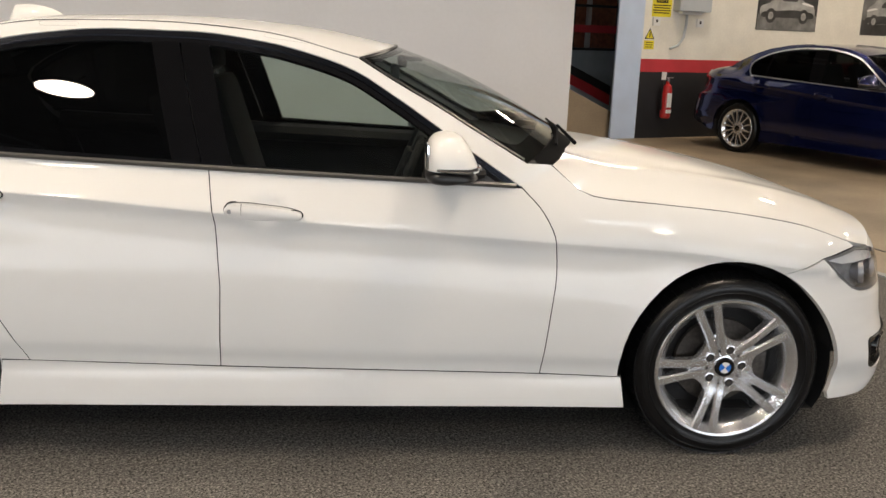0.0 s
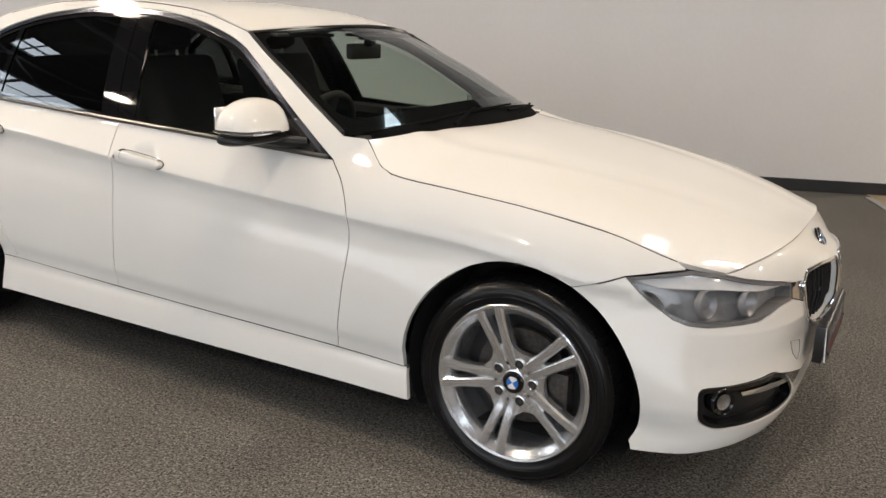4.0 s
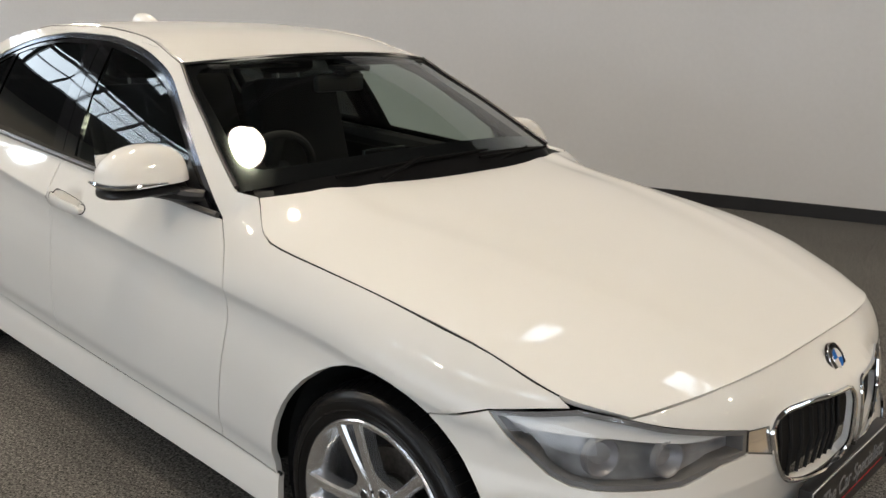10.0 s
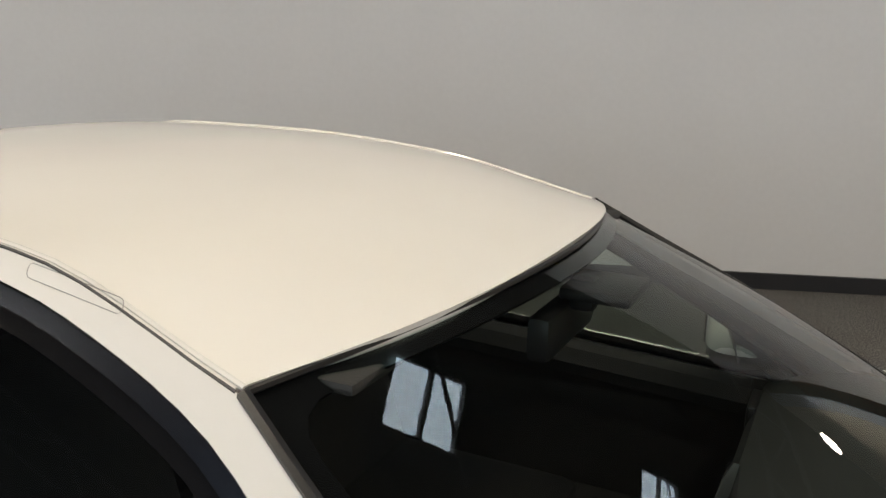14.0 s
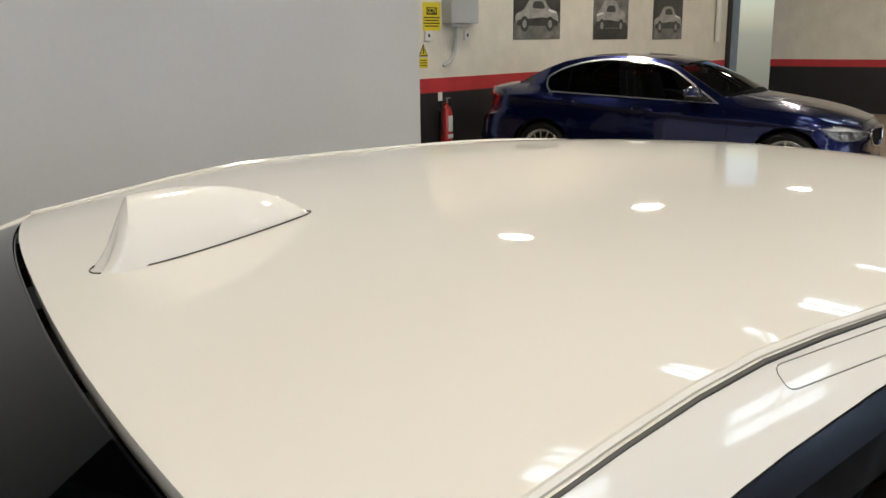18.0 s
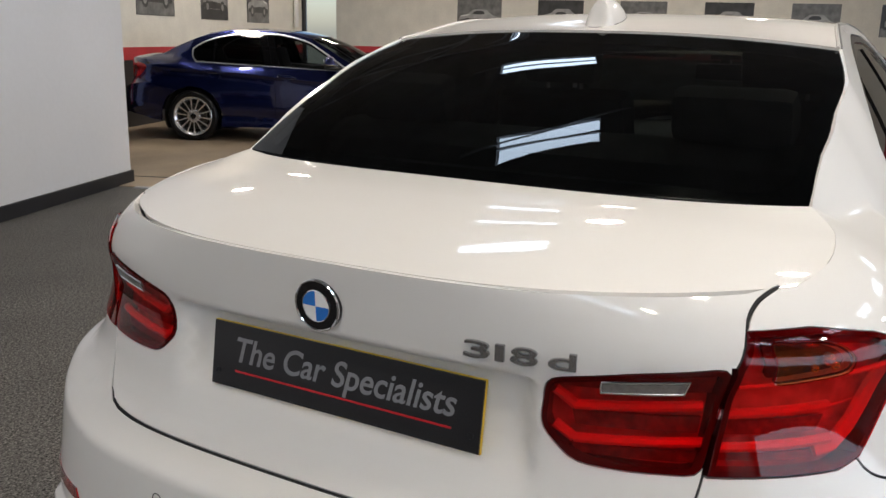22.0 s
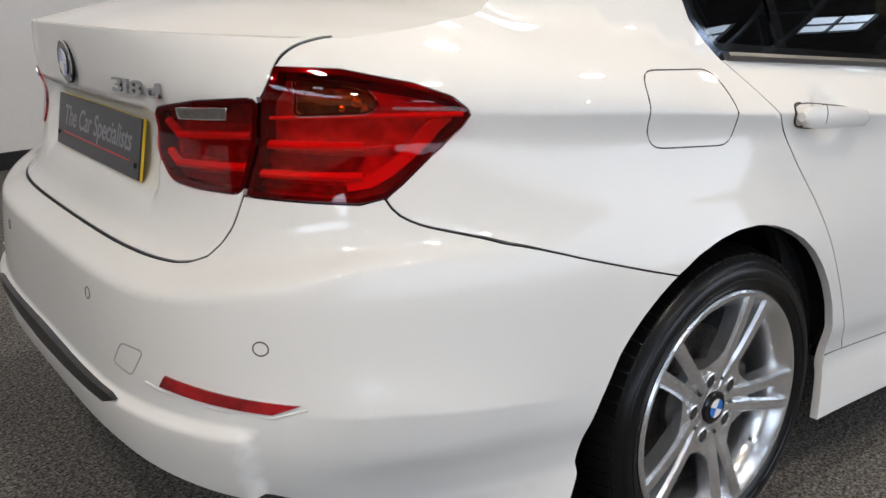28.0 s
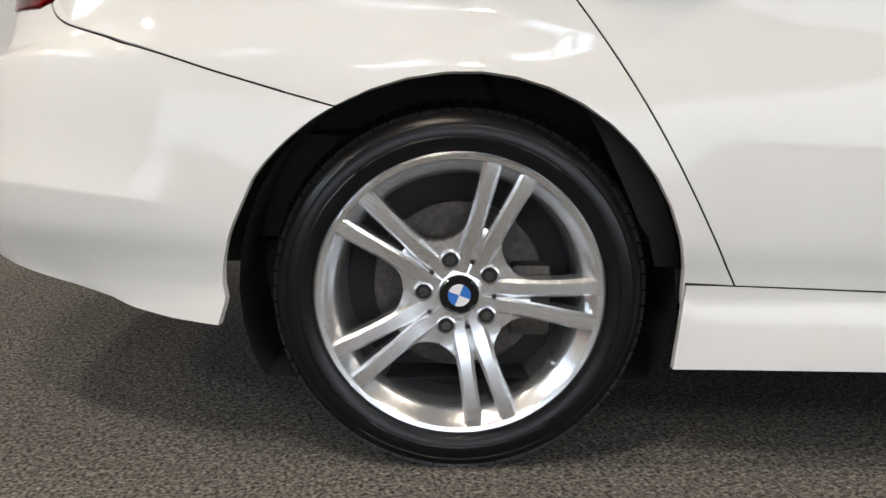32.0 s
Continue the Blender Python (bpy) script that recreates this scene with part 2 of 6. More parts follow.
def panel(name, poly, fn, mat, parent=None, label="", step=0.03, gap=0.0018, rim=0.018, holes=(), mirror=(1,), off=0.0, sink=None, out=None, ridges=()):
    """A skin over an outline in the plane of fn, which lifts it into space: smooth, with turned-in edges.
    mirror: 1 as it is, -1 on the other flank. off: how far it stands proud. sink: extra relief as a function of the outline plane."""
    poly = dense(shrink([tuple(p) for p in poly], gap), step * 0.6)
    holes = [dense([tuple(p) for p in shrink(list(h), -gap)], step * 0.6) for h in holes]
    loops, pts = [], []
    for lp in [poly] + holes:
        loops.append(range(len(pts), len(pts) + len(lp)))
        pts += lp
    edges = [(lp[i], lp[(i + 1) % len(lp)]) for lp in loops for i in range(len(lp))]
    arr = np.array(poly)
    lo, hi = arr.min(0), arr.max(0)
    for ridge in ridges:
        us = np.arange(lo[0] + step / 3, hi[0], step * 0.7)
        vs = ridge(us)
        keep = inside(us, vs, poly)
        for h in holes:
            keep &= ~inside(us, vs, h)
        b0 = np.array([q for lp in [poly] + holes for q in lp])
        keep &= np.array([((b0 - (a, b)) ** 2).sum(1).min() > (step * 0.2) ** 2 for a, b in zip(us, vs)], bool)
        pts += [(float(a), float(b)) for a, b, k in zip(us, vs, keep) if k]
    gx, gy = np.meshgrid(np.arange(lo[0], hi[0], step) + step / 2, np.arange(lo[1], hi[1], step) + step / 2)
    gx = gx + (np.arange(gx.shape[0])[:, None] % 2) * step / 2
    gx, gy = gx.ravel(), gy.ravel()
    ok = inside(gx, gy, poly)
    for h in holes:
        ok &= ~inside(gx, gy, h)
    border = np.array(pts)
    gx, gy = gx[ok], gy[ok]
    if len(gx):
        far = np.array([((border - (a, b)) ** 2).sum(1).min() > (step * 0.4) ** 2 for a, b in zip(gx, gy)])
        gx, gy = gx[far], gy[far]
    allp = [Vector(p) for p in pts] + [Vector(p) for p in zip(gx, gy)]
    v2, _, faces, *_ = delaunay_2d_cdt(allp, edges, [], 0, 1e-6)
    uv = np.array([tuple(v) for v in v2])
    tri = np.array([f for f in faces if len(f) == 3])
    cen = uv[tri].mean(1)
    good = inside(cen[:, 0], cen[:, 1], poly)
    for h in holes:
        good &= ~inside(cen[:, 0], cen[:, 1], h)
    tri = tri[good]

    def place(u, v):
        p = fn(u, v)
        if sink is not None:
            e = 1e-3
            n = np.cross(fn(u + e, v) - p, fn(u, v + e) - p)
            n /= np.linalg.norm(n, axis=1, keepdims=True) + 1e-12
            p = p + n * sink(u, v)[:, None]
        return p

    e = 1e-3
    p = place(uv[:, 0], uv[:, 1])
    n = np.cross(place(uv[:, 0] + e, uv[:, 1]) - place(uv[:, 0] - e, uv[:, 1]), place(uv[:, 0], uv[:, 1] + e) - place(uv[:, 0], uv[:, 1] - e))
    n /= np.linalg.norm(n, axis=1, keepdims=True) + 1e-12
    mid = np.array((out or (0.0, 0.0, 0.55)))
    if (n * (p - mid)).sum() < 0:
        n = -n
    p = p + n * off
    a, b, c = p[tri[:, 0]], p[tri[:, 1]], p[tri[:, 2]]
    bad = (np.cross(b - a, c - a) * n[tri[:, 0]]).sum(1) < 0
    tri[bad] = tri[bad][:, ::-1]
    count = {}
    for t in tri:
        for i in range(3):
            count[(t[i], t[(i + 1) % 3])] = 1
    rims = [(a, b) for a, b in count if (b, a) not in count]
    V, N, T = [p], [n], [tri]
    if rim:
        base, rv, rn, rt = len(p), [], [], []
        for a, b in rims:
            if len(mirror) == 2 and abs(p[a][1]) < 2e-3 and abs(p[b][1]) < 2e-3:
                continue
            m = np.cross(p[b] - p[a], n[a])
            m = m / (np.linalg.norm(m) + 1e-12)
            k = base + len(rv)
            rv += [p[a], p[b], p[b] - n[b] * rim, p[a] - n[a] * rim]
            rn += [m] * 4
            rt += [(k, k + 2, k + 1), (k, k + 3, k + 2)]
        V.append(np.array(rv)), N.append(np.array(rn)), T.append(np.array(rt))
    V, N, T = np.concatenate(V), np.concatenate(N), np.concatenate(T)
    VV, NN, TT = [], [], []
    for s in mirror:
        w = np.array((1, s, 1))
        TT.append((T if s > 0 else T[:, ::-1]) + sum(len(x) for x in VV))
        VV.append(V * w), NN.append(N * w)
    V, N, T = np.concatenate(VV), np.concatenate(NN), np.concatenate(TT)
    me = bpy.data.meshes.new(name)
    me.from_pydata(V.tolist(), [], T.tolist())
    me.shade_smooth()
    me.normals_split_custom_set_from_vertices(N.tolist())
    return link(name, me, mat, parent, label)


# ---- the shape of the car: one flank skin and lengthwise skins on top ----
# x ahead, -y the near flank, the wheelbase's middle at 0
XA, XB, SF, SB = 1.30, -1.42, 1.42, 1.50
nose_x = spl(0.17, 2.06, 0.22, 2.125, 0.28, 2.16, 0.36, 2.170, 0.45, 2.165, 0.55, 2.158, 0.65, 2.148, 0.71, 2.13, 0.76, 2.09, 0.82, 2.02)
nose_p = spl(0.2, 4.2, 0.41, 3.8, 0.55, 3.3, 0.72, 2.9, 0.85, 2.8)
tail_x = spl(0.20, -2.30, 0.27, -2.385, 0.34, -2.435, 0.45, -2.455, 0.58, -2.455, 0.640, -2.452, 0.650, -2.447, 0.660, -2.434, 0.70, -2.373, 0.76, -2.352, 0.88, -2.345, 0.93, -2.36, 1.0, -2.375, 1.06, -2.385, 1.12, -2.385)
tail_p = spl(0.25, 4.1, 0.5, 4.0, 0.6, 3.8, 0.78, 3.5, 0.94, 3.1, 1.1, 3.0)
y_max = spl(-2.4, 0.88, -1.9, 0.892, -1.41, 0.898, -0.9, 0.885, 0.0, 0.884, 0.7, 0.880, 1.40, 0.888, 2.1, 0.884)
z_crease = spl(-2.4, 0.95, -1.96, 0.942, -1.69, 0.933, -1.29, 0.911, -0.8, 0.884, -0.46, 0.855, 0.07, 0.810, 0.62, 0.771, 0.81, 0.757, 1.2, 0.735, 1.5, 0.70, 1.9, 0.64)
z_top = spl(-2.4, 1.050, -2.2, 1.078, -1.9, 1.106, -1.6, 1.075, -1.37, 1.012, 0.0, 0.953, 0.6, 0.93, 0.7, 0.945, 0.78, 0.99, 1.0, 0.966, 1.3, 0.915, 1.6, 0.845, 1.88, 0.748, 2.1, 0.70)
y_top = spl(-2.4, 0.70, -2.0, 0.645, -1.85, 0.630, -1.6, 0.708, -1.37, 0.760, 0.0, 0.792, 0.6, 0.787, 0.7, 0.775, 0.78, 0.737, 1.2, 0.745, 1.6, 0.80, 1.88, 0.862, 2.1, 0.87)
bend = spl(-2.4, 1.5, -1.9, 1.9, -1.6, 1.6, -1.35, 1.1, -1.0, 1.05, 0.5, 1.15, 0.9, 1.6, 1.4, 2.0, 2.1, 2.0)
relief = spl(0, -0.006, 0.03, 0.002, 0.10, -0.002, 0.18, -0.010, 0.22, -0.016, 0.27, -0.013, 0.325, -0.0035, 0.345, -0.0012, 0.37, -0.0002, 0.45, 0.001, 0.6, -0.001, 0.75, -0.0095, 0.87, -0.0190, 0.94, -0.0195, 1.0, -0.0105)


tumble = spl(-2.4, 0.44, -1.9, 0.50, -1.72, 0.59, -1.58, 0.56, -1.42, 0.41, -1.2, 0.39, -0.6, 0.41, 0.2, 0.42, 2.1, 0.42)
hips = spl(-2.4, 0.0, -1.9, 0.022, -1.6, 0.034, -1.2, 0.026, -0.5, 0.006, 0.2, 0.004, 0.9, 0.006, 1.3, 0.012, 1.7, 0.0)
snout = spl(0.30, 0.0, 0.42, 0.004, 0.50, 0.03, 0.55, 0.046, 0.64, 0.050, 0.685, 0.04, 0.72, 0.008, 0.76, 0.0)
ledge = spl(-2.95, 0.0, -2.45, 0.004, -2.2, 0.045, -2.05, 0.09, -1.4, 0.14)


def flank_y(x, z):
    """Half the width at x and height z."""
    zc, zt, ym, yt = z_crease(x), z_top(x), y_max(x), y_top(x)
    zc = np.minimum(zc, zt - 0.05)
    waist = hips(x)
    q = (z - 0.17) / (zc - 0.17)
    low = ym + relief(q) - waist * np.clip((q - 0.62) / 0.38, 0, 1) ** 2 * (3 - 2 * np.clip((q - 0.62) / 0.38, 0, 1))
    r = np.clip((z - zc) / (zt - zc), 0, 1)
    edge = ym - 0.0105 - waist
    mid = edge + (yt - edge) * r ** bend(x)
    over = np.maximum(z - zt, 0)
    y = np.where(z <= zc, low, mid) - tumble(x) * over - 0.42 * over ** 2
    for cx in (1.405, -1.405):
        d = np.hypot(x - cx, z - 0.322)
        y = y + 0.006 * np.exp(-((d - 0.37) / 0.075) ** 2) * np.clip((z - 0.22) / 0.2, 0, 1)
    return y


def flank(s, z):
    """The near flank: s runs from the tail's middle to the nose's middle, and is x along the side."""
    s, z = np.asarray(s, float), np.asarray(z, float)
    x, f = np.clip(s, XB, XA), np.ones_like(s)
    for k in (0, 1):
        on, x0, tip, span, pw = ((s > XA, XA, nose_x(z), SF, nose_p(z)), (s < XB, XB, tail_x(z - ledge(s) * np.clip((0.82 - z) / 0.1, 0, 1)), SB, tail_p(z)))[k]
        a = np.clip(np.abs(s - x0) / span, 0, 1.02) * math.pi / 2
        r = (np.cos(a).clip(0) ** pw + np.sin(a).clip(0) ** pw) ** (-1 / pw)
        x = np.where(on, x0 + (tip - x0) * r * np.sin(a), x)
        f = np.where(on, r * np.cos(a), f)
    y = -flank_y(x, z) * f
    x = x + np.where(s > XA, snout(z) * np.exp(-(y / 0.25) ** 4), 0)
    return np.stack([x, y, z], -1)


def at_x(x, z):
    """The place s on the flank that lies at x."""
    lo, hi = (XA, XA + SF) if x > XA else (XB - SB, XB)
    if XB <= x <= XA:
        return x
    for _ in range(40):
        m = (lo + hi) / 2
        lo, hi = (m, hi) if flank([m], [z])[0][0] < x else (lo, m)
    return (lo + hi) / 2


def at_y(y, z, front):
    """The place s on the nose or tail that lies y from the middle."""
    lo, hi = (XA, XA + SF) if front else (XB, XB - SB)
    for _ in range(40):
        m = (lo + hi) / 2
        lo, hi = (m, hi) if -flank([m], [z])[0][1] > y else (lo, m)
    return (lo + hi) / 2


def skin(cx, cz, ex, ey, ez, power=2.0):
    """A lengthwise skin: a middle line and an edge line, both over v in 0 to 1, and across it a in -1 to 1."""
    def f(a, v):
        w = np.abs(a) ** (power(v) if callable(power) else power)
        return np.stack([cx(v) + (ex(v) - cx(v)) * w, ey(v) * a, cz(v) + (ez(v) - cz(v)) * w], -1)
    return f


SQUARE = [(-1, 0), (1, 0), (1, 1), (-1, 1)]

# ---- the car ----
def along(*ys):
    """A curve over 0 to 1 through evenly spaced values."""
    n = len(ys) - 1
    return spl(*[c for i, y in enumerate(ys) for c in (i / n, y)])


def edged(cx, cz, rim_x, rim_z, power, tuck=0.0):
    """A lengthwise skin whose edge lies on the flank, at the given x and z."""
    ys = []
    for x, z in zip(rim_x, rim_z):
        ys.append(-float(flank([at_x(x, z)], [z])[0][1]) - tuck)
    return skin(along(*cx), along(*cz), along(*rim_x), along(*ys), along(*rim_z), power)


screen_skin = edged((0.900, 0.738, 0.576, 0.418, 0.258), (1.070, 1.162, 1.243, 1.308, 1.363), (0.69, 0.528, 0.398, 0.255, 0.12), (1.004, 1.096, 1.172, 1.249, 1.327), 1.9)
roof_skin = edged((0.258, -0.135, -0.53, -0.92, -1.31), (1.363, 1.430, 1.451, 1.443, 1.392), (0.12, -0.22, -0.56, -0.90, -1.255), (1.327, 1.405, 1.426, 1.420, 1.362), 2.6)
rear_skin = edged((-1.31, -1.47, -1.63, -1.79, -1.95), (1.392, 1.336, 1.270, 1.196, 1.116), (-1.255, -1.41, -1.56, -1.705, -1.84), (1.362, 1.306, 1.246, 1.182, 1.110), 2.4)
bonnet_skin = edged((0.920, 1.15, 1.35, 1.54, 1.72, 1.90, 2.095), (1.026, 0.997, 0.962, 0.924, 0.884, 0.835, 0.768), (0.775, 0.905, 1.15, 1.40, 1.64, 1.84, 1.965), (1.0, 0.908, 0.884, 0.860, 0.820, 0.756, 0.722), along(2.4, 2.9, 3.2, 3.2, 3.2, 3.2, 3.2))
boot_skin = edged((-1.955, -2.06, -2.17, -2.28, -2.38), (1.113, 1.107, 1.093, 1.071, 1.046), (-1.832, -1.89, -1.945, -2.04, -2.132), (1.109, 1.086, 1.075, 1.060, 1.046), along(4.2, 4.0, 3.6, 3.2, 3.0))


def arc(cx, cz, r, a0, a1, n=14):
    return [(cx + r * math.cos(radians(a0 + (a1 - a0) * i / n)), cz + r * math.sin(radians(a0 + (a1 - a0) * i / n))) for i in range(n + 1)]


def line_through(pts, n=5):
    """A smooth path through a few points."""
    t = [0.0]
    for a, b in zip(pts, pts[1:]):
        t.append(t[-1] + math.hypot(b[0] - a[0], b[1] - a[1]))
    fx = spl(*[c for k, p in zip(t, pts) for c in (k, p[0])])
    fz = spl(*[c for k, p in zip(t, pts) for c in (k, p[1])])
    m = n * (len(pts) - 1)
    return [(float(fx(t[-1] * i / m)), float(fz(t[-1] * i / m))) for i in range(m + 1)]


def fs(x, z):
    return (at_x(x, z), z)


def fy(y, z, front=True):
    return (at_y(y, z, front), z)


def clip_x(poly, x0, x1):
    if x1 > -0.5 and x0 > -1.0 or x1 > -0.5:
        poly = [(p[0] + 0.27 * (p[1] - 1.0), p[1]) for p in poly]
        return [(p[0] - 0.27 * (p[1] - 1.0), p[1]) for p in cut_x(poly, x0, x1)]
    return cut_x(poly, x0, x1)


def cut_x(poly, x0, x1):
    for k, lim in ((1, x0), (-1, x1)):
        out = []
        for a, b in zip(poly, poly[1:] + poly[:1]):
            ia, ib = k * (a[0] - lim) >= 0, k * (b[0] - lim) >= 0
            if ia:
                out.append(a)
            if ia != ib:
                t = (lim - a[0]) / (b[0] - a[0])
                out.append((lim, a[1] + t * (b[1] - a[1])))
        poly = out
    return poly


def ring(bm, pts, r, sides=6):
    """A closed round bar."""
    pts = [Vector(p) for p in pts]
    n, rings = len(pts), []
    for i, p in enumerate(pts):
        d = (pts[(i + 1) % n] - pts[i - 1]).normalized()
        a = Vector((0.9, 0.1, 0.3)) if abs(d.x) < 0.8 else Vector((0.1, 0.9, 0.3))
        a = (a - d * a.dot(d)).normalized()
        b = d.cross(a)
        rings.append([bm.verts.new(p + r * (math.cos(2 * math.pi * k / sides) * a + math.sin(2 * math.pi * k / sides) * b)) for k in range(sides)])
    for i in range(n):
        q, w = rings[i], rings[(i + 1) % n]
        for k in range(sides):
            bm.faces.new((q[k], q[(k + 1) % sides], w[(k + 1) % sides], w[k]))
    return bm


def on_flank(poly, off=0.0, sg=1):
    """Points of an outline on the flank, lifted by off."""
    u, v = np.array([p[0] for p in poly]), np.array([p[1] for p in poly])
    p = flank(u, v)
    n = np.cross(flank(u + 1e-3, v) - p, flank(u, v + 1e-3) - p)
    n /= np.linalg.norm(n, axis=1, keepdims=True)
    n *= np.sign((n * (p - (0, 0, 0.55))).sum())
    return [(a[0], a[1] * sg, a[2]) for a in (p + n * off)]


def writing(name, text, size, m, mat, parent=None, shear=0.0, thick=0.001, width=None, label=""):
    """Words in the built-in font, as a mesh."""
    c = bpy.data.curves.new(name, "FONT")
    c.body, c.size, c.shear, c.extrude, c.align_x, c.align_y, c.offset = text, size, shear, thick, "CENTER", "CENTER", size * 0.012
    tmp = bpy.data.objects.new(name, c)
    scene.collection.objects.link(tmp)
    bpy.context.view_layer.update()
    me = bpy.data.meshes.new_from_object(tmp.evaluated_get(bpy.context.evaluated_depsgraph_get()))
    bpy.data.objects.remove(tmp)
    if width:
        xs = [v.co.x for v in me.vertices]
        k = width / (max(xs) - min(xs))
        for v in me.vertices:
            v.co.x *= k
    me.materials.clear()
    ob = link(name, me, mat, parent, label)
    ob.matrix_local = m
    return ob


HUB, ARCH = 0.322, 0.383
TM, NM = XB - SB - 0.0018, XA + SF + 0.0018
B_SEAM = [(-0.316, 0.326), (-0.309, 0.60), (-0.322, 0.80), (-0.350, 0.968)]
F_SEAM = line_through([(0.753, 0.302), (0.776, 0.513), (0.791, 0.666), (0.782, 0.765), (0.742, 0.853), (0.672, 0.928)])
R_SEAM = line_through([(-1.366, 1.009), (-1.293, 0.916), (-1.175, 0.766), (-1.054, 0.581), (-0.925, 0.344)])
DLO = line_through([(0.668, 0.930), (0.46, 1.066), (0.25, 1.204), (0.10, 1.290), (-0.03, 1.333), (-0.20, 1.371), (-0.46, 1.397), (-0.70, 1.398), (-0.95, 1.374), (-1.18, 1.320), (-1.345, 1.248), (-1.436, 1.168), (-1.430, 1.088), (-1.368, 1.010)], 4)
R_BUMP = line_through([(-2.117, 0.816), (-2.108, 0.803), (-2.095, 0.792), (-2.068, 0.780), (-2.022, 0.769), (-1.976, 0.759), (-1.932, 0.750), (-1.879, 0.740), (-1.832, 0.725), (-1.782, 0.707), (-1.67, 0.670)], 3)
SILL_TOP = [(-1.012, 0.347), (-0.316, 0.325), (0.753, 0.301), (1.035, 0.293)]
BONNET_EDGE = [(x, z) for x, z in zip((0.775, 0.905, 1.15, 1.40, 1.64, 1.84), (1.0, 0.908, 0.884, 0.860, 0.820, 0.756))]
HEADLAMP = [(1.743, 0.709), (1.802, 0.643), (1.861, 0.598), (1.902, 0.582), (1.955, 0.577), (2.119, 0.581), (2.160, 0.592), (2.218, 0.608), (2.288, 0.613), (2.300, 0.664), (2.227, 0.678), (2.093, 0.703), (2.017, 0.722), (1.932, 0.735)]
FOG = rounded([(1.928, 0.410), (2.19, 0.424), (2.262, 0.385), (2.318, 0.320), (2.318, 0.292), (2.16, 0.292), (1.972, 0.286), (1.930, 0.312)], 0.025, 3)
INTAKE = [(2.215, 0.412), (2.31, 0.385), (2.40, 0.362), (NM, 0.352), (NM, 0.302), (2.42, 0.308), (2.335, 0.325), (2.275, 0.382)]
LAMP_IN = rounded([(-2.537, 0.922), (-2.416, 0.944), (-2.297, 0.957), (-2.335, 0.806), (-2.44, 0.803), (-2.50, 0.806), (-2.547, 0.85)], 0.02, 3)
LAMP_OUT = [(-2.246, 1.004), (-2.152, 1.003), (-2.062, 0.986), (-2.016, 0.968), (-1.998, 0.950), (-1.995, 0.941), (-2.007, 0.923), (-2.054, 0.880), (-2.094, 0.838), (-2.115, 0.818), (-2.154, 0.808), (-2.327, 0.806), (-2.290, 0.957)]
AMBER_CELL = rounded([(-2.228, 0.990), (-2.150, 0.985), (-2.128, 0.976), (-2.120, 0.960), (-2.134, 0.942), (-2.246, 0.933)], 0.012, 3)
BOOT_SEAM = line_through([(-2.292, 0.957), (-2.246, 1.003), (-2.226, 1.018), (-2.182, 1.037), (-2.125, 1.050)], 4)
BOOT_LOW = line_through([(-2.333, 0.806), (-2.353, 0.746), (-2.378, 0.707), (-2.425, 0.690), (-2.523, 0.685), (-2.727, 0.683), (TM, 0.682)], 4)
def near_crease(d):
    return lambda u: z_crease(u) + d


def low_crease(q):
    return lambda u: 0.17 + q * (z_crease(u) - 0.17)


ridge = tuple(near_crease(d) for d in (-0.034, -0.014, -0.0045, 0.0045, 0.014, 0.032)) + tuple(low_crease(q) for q in (0.30, 0.325, 0.345, 0.37))


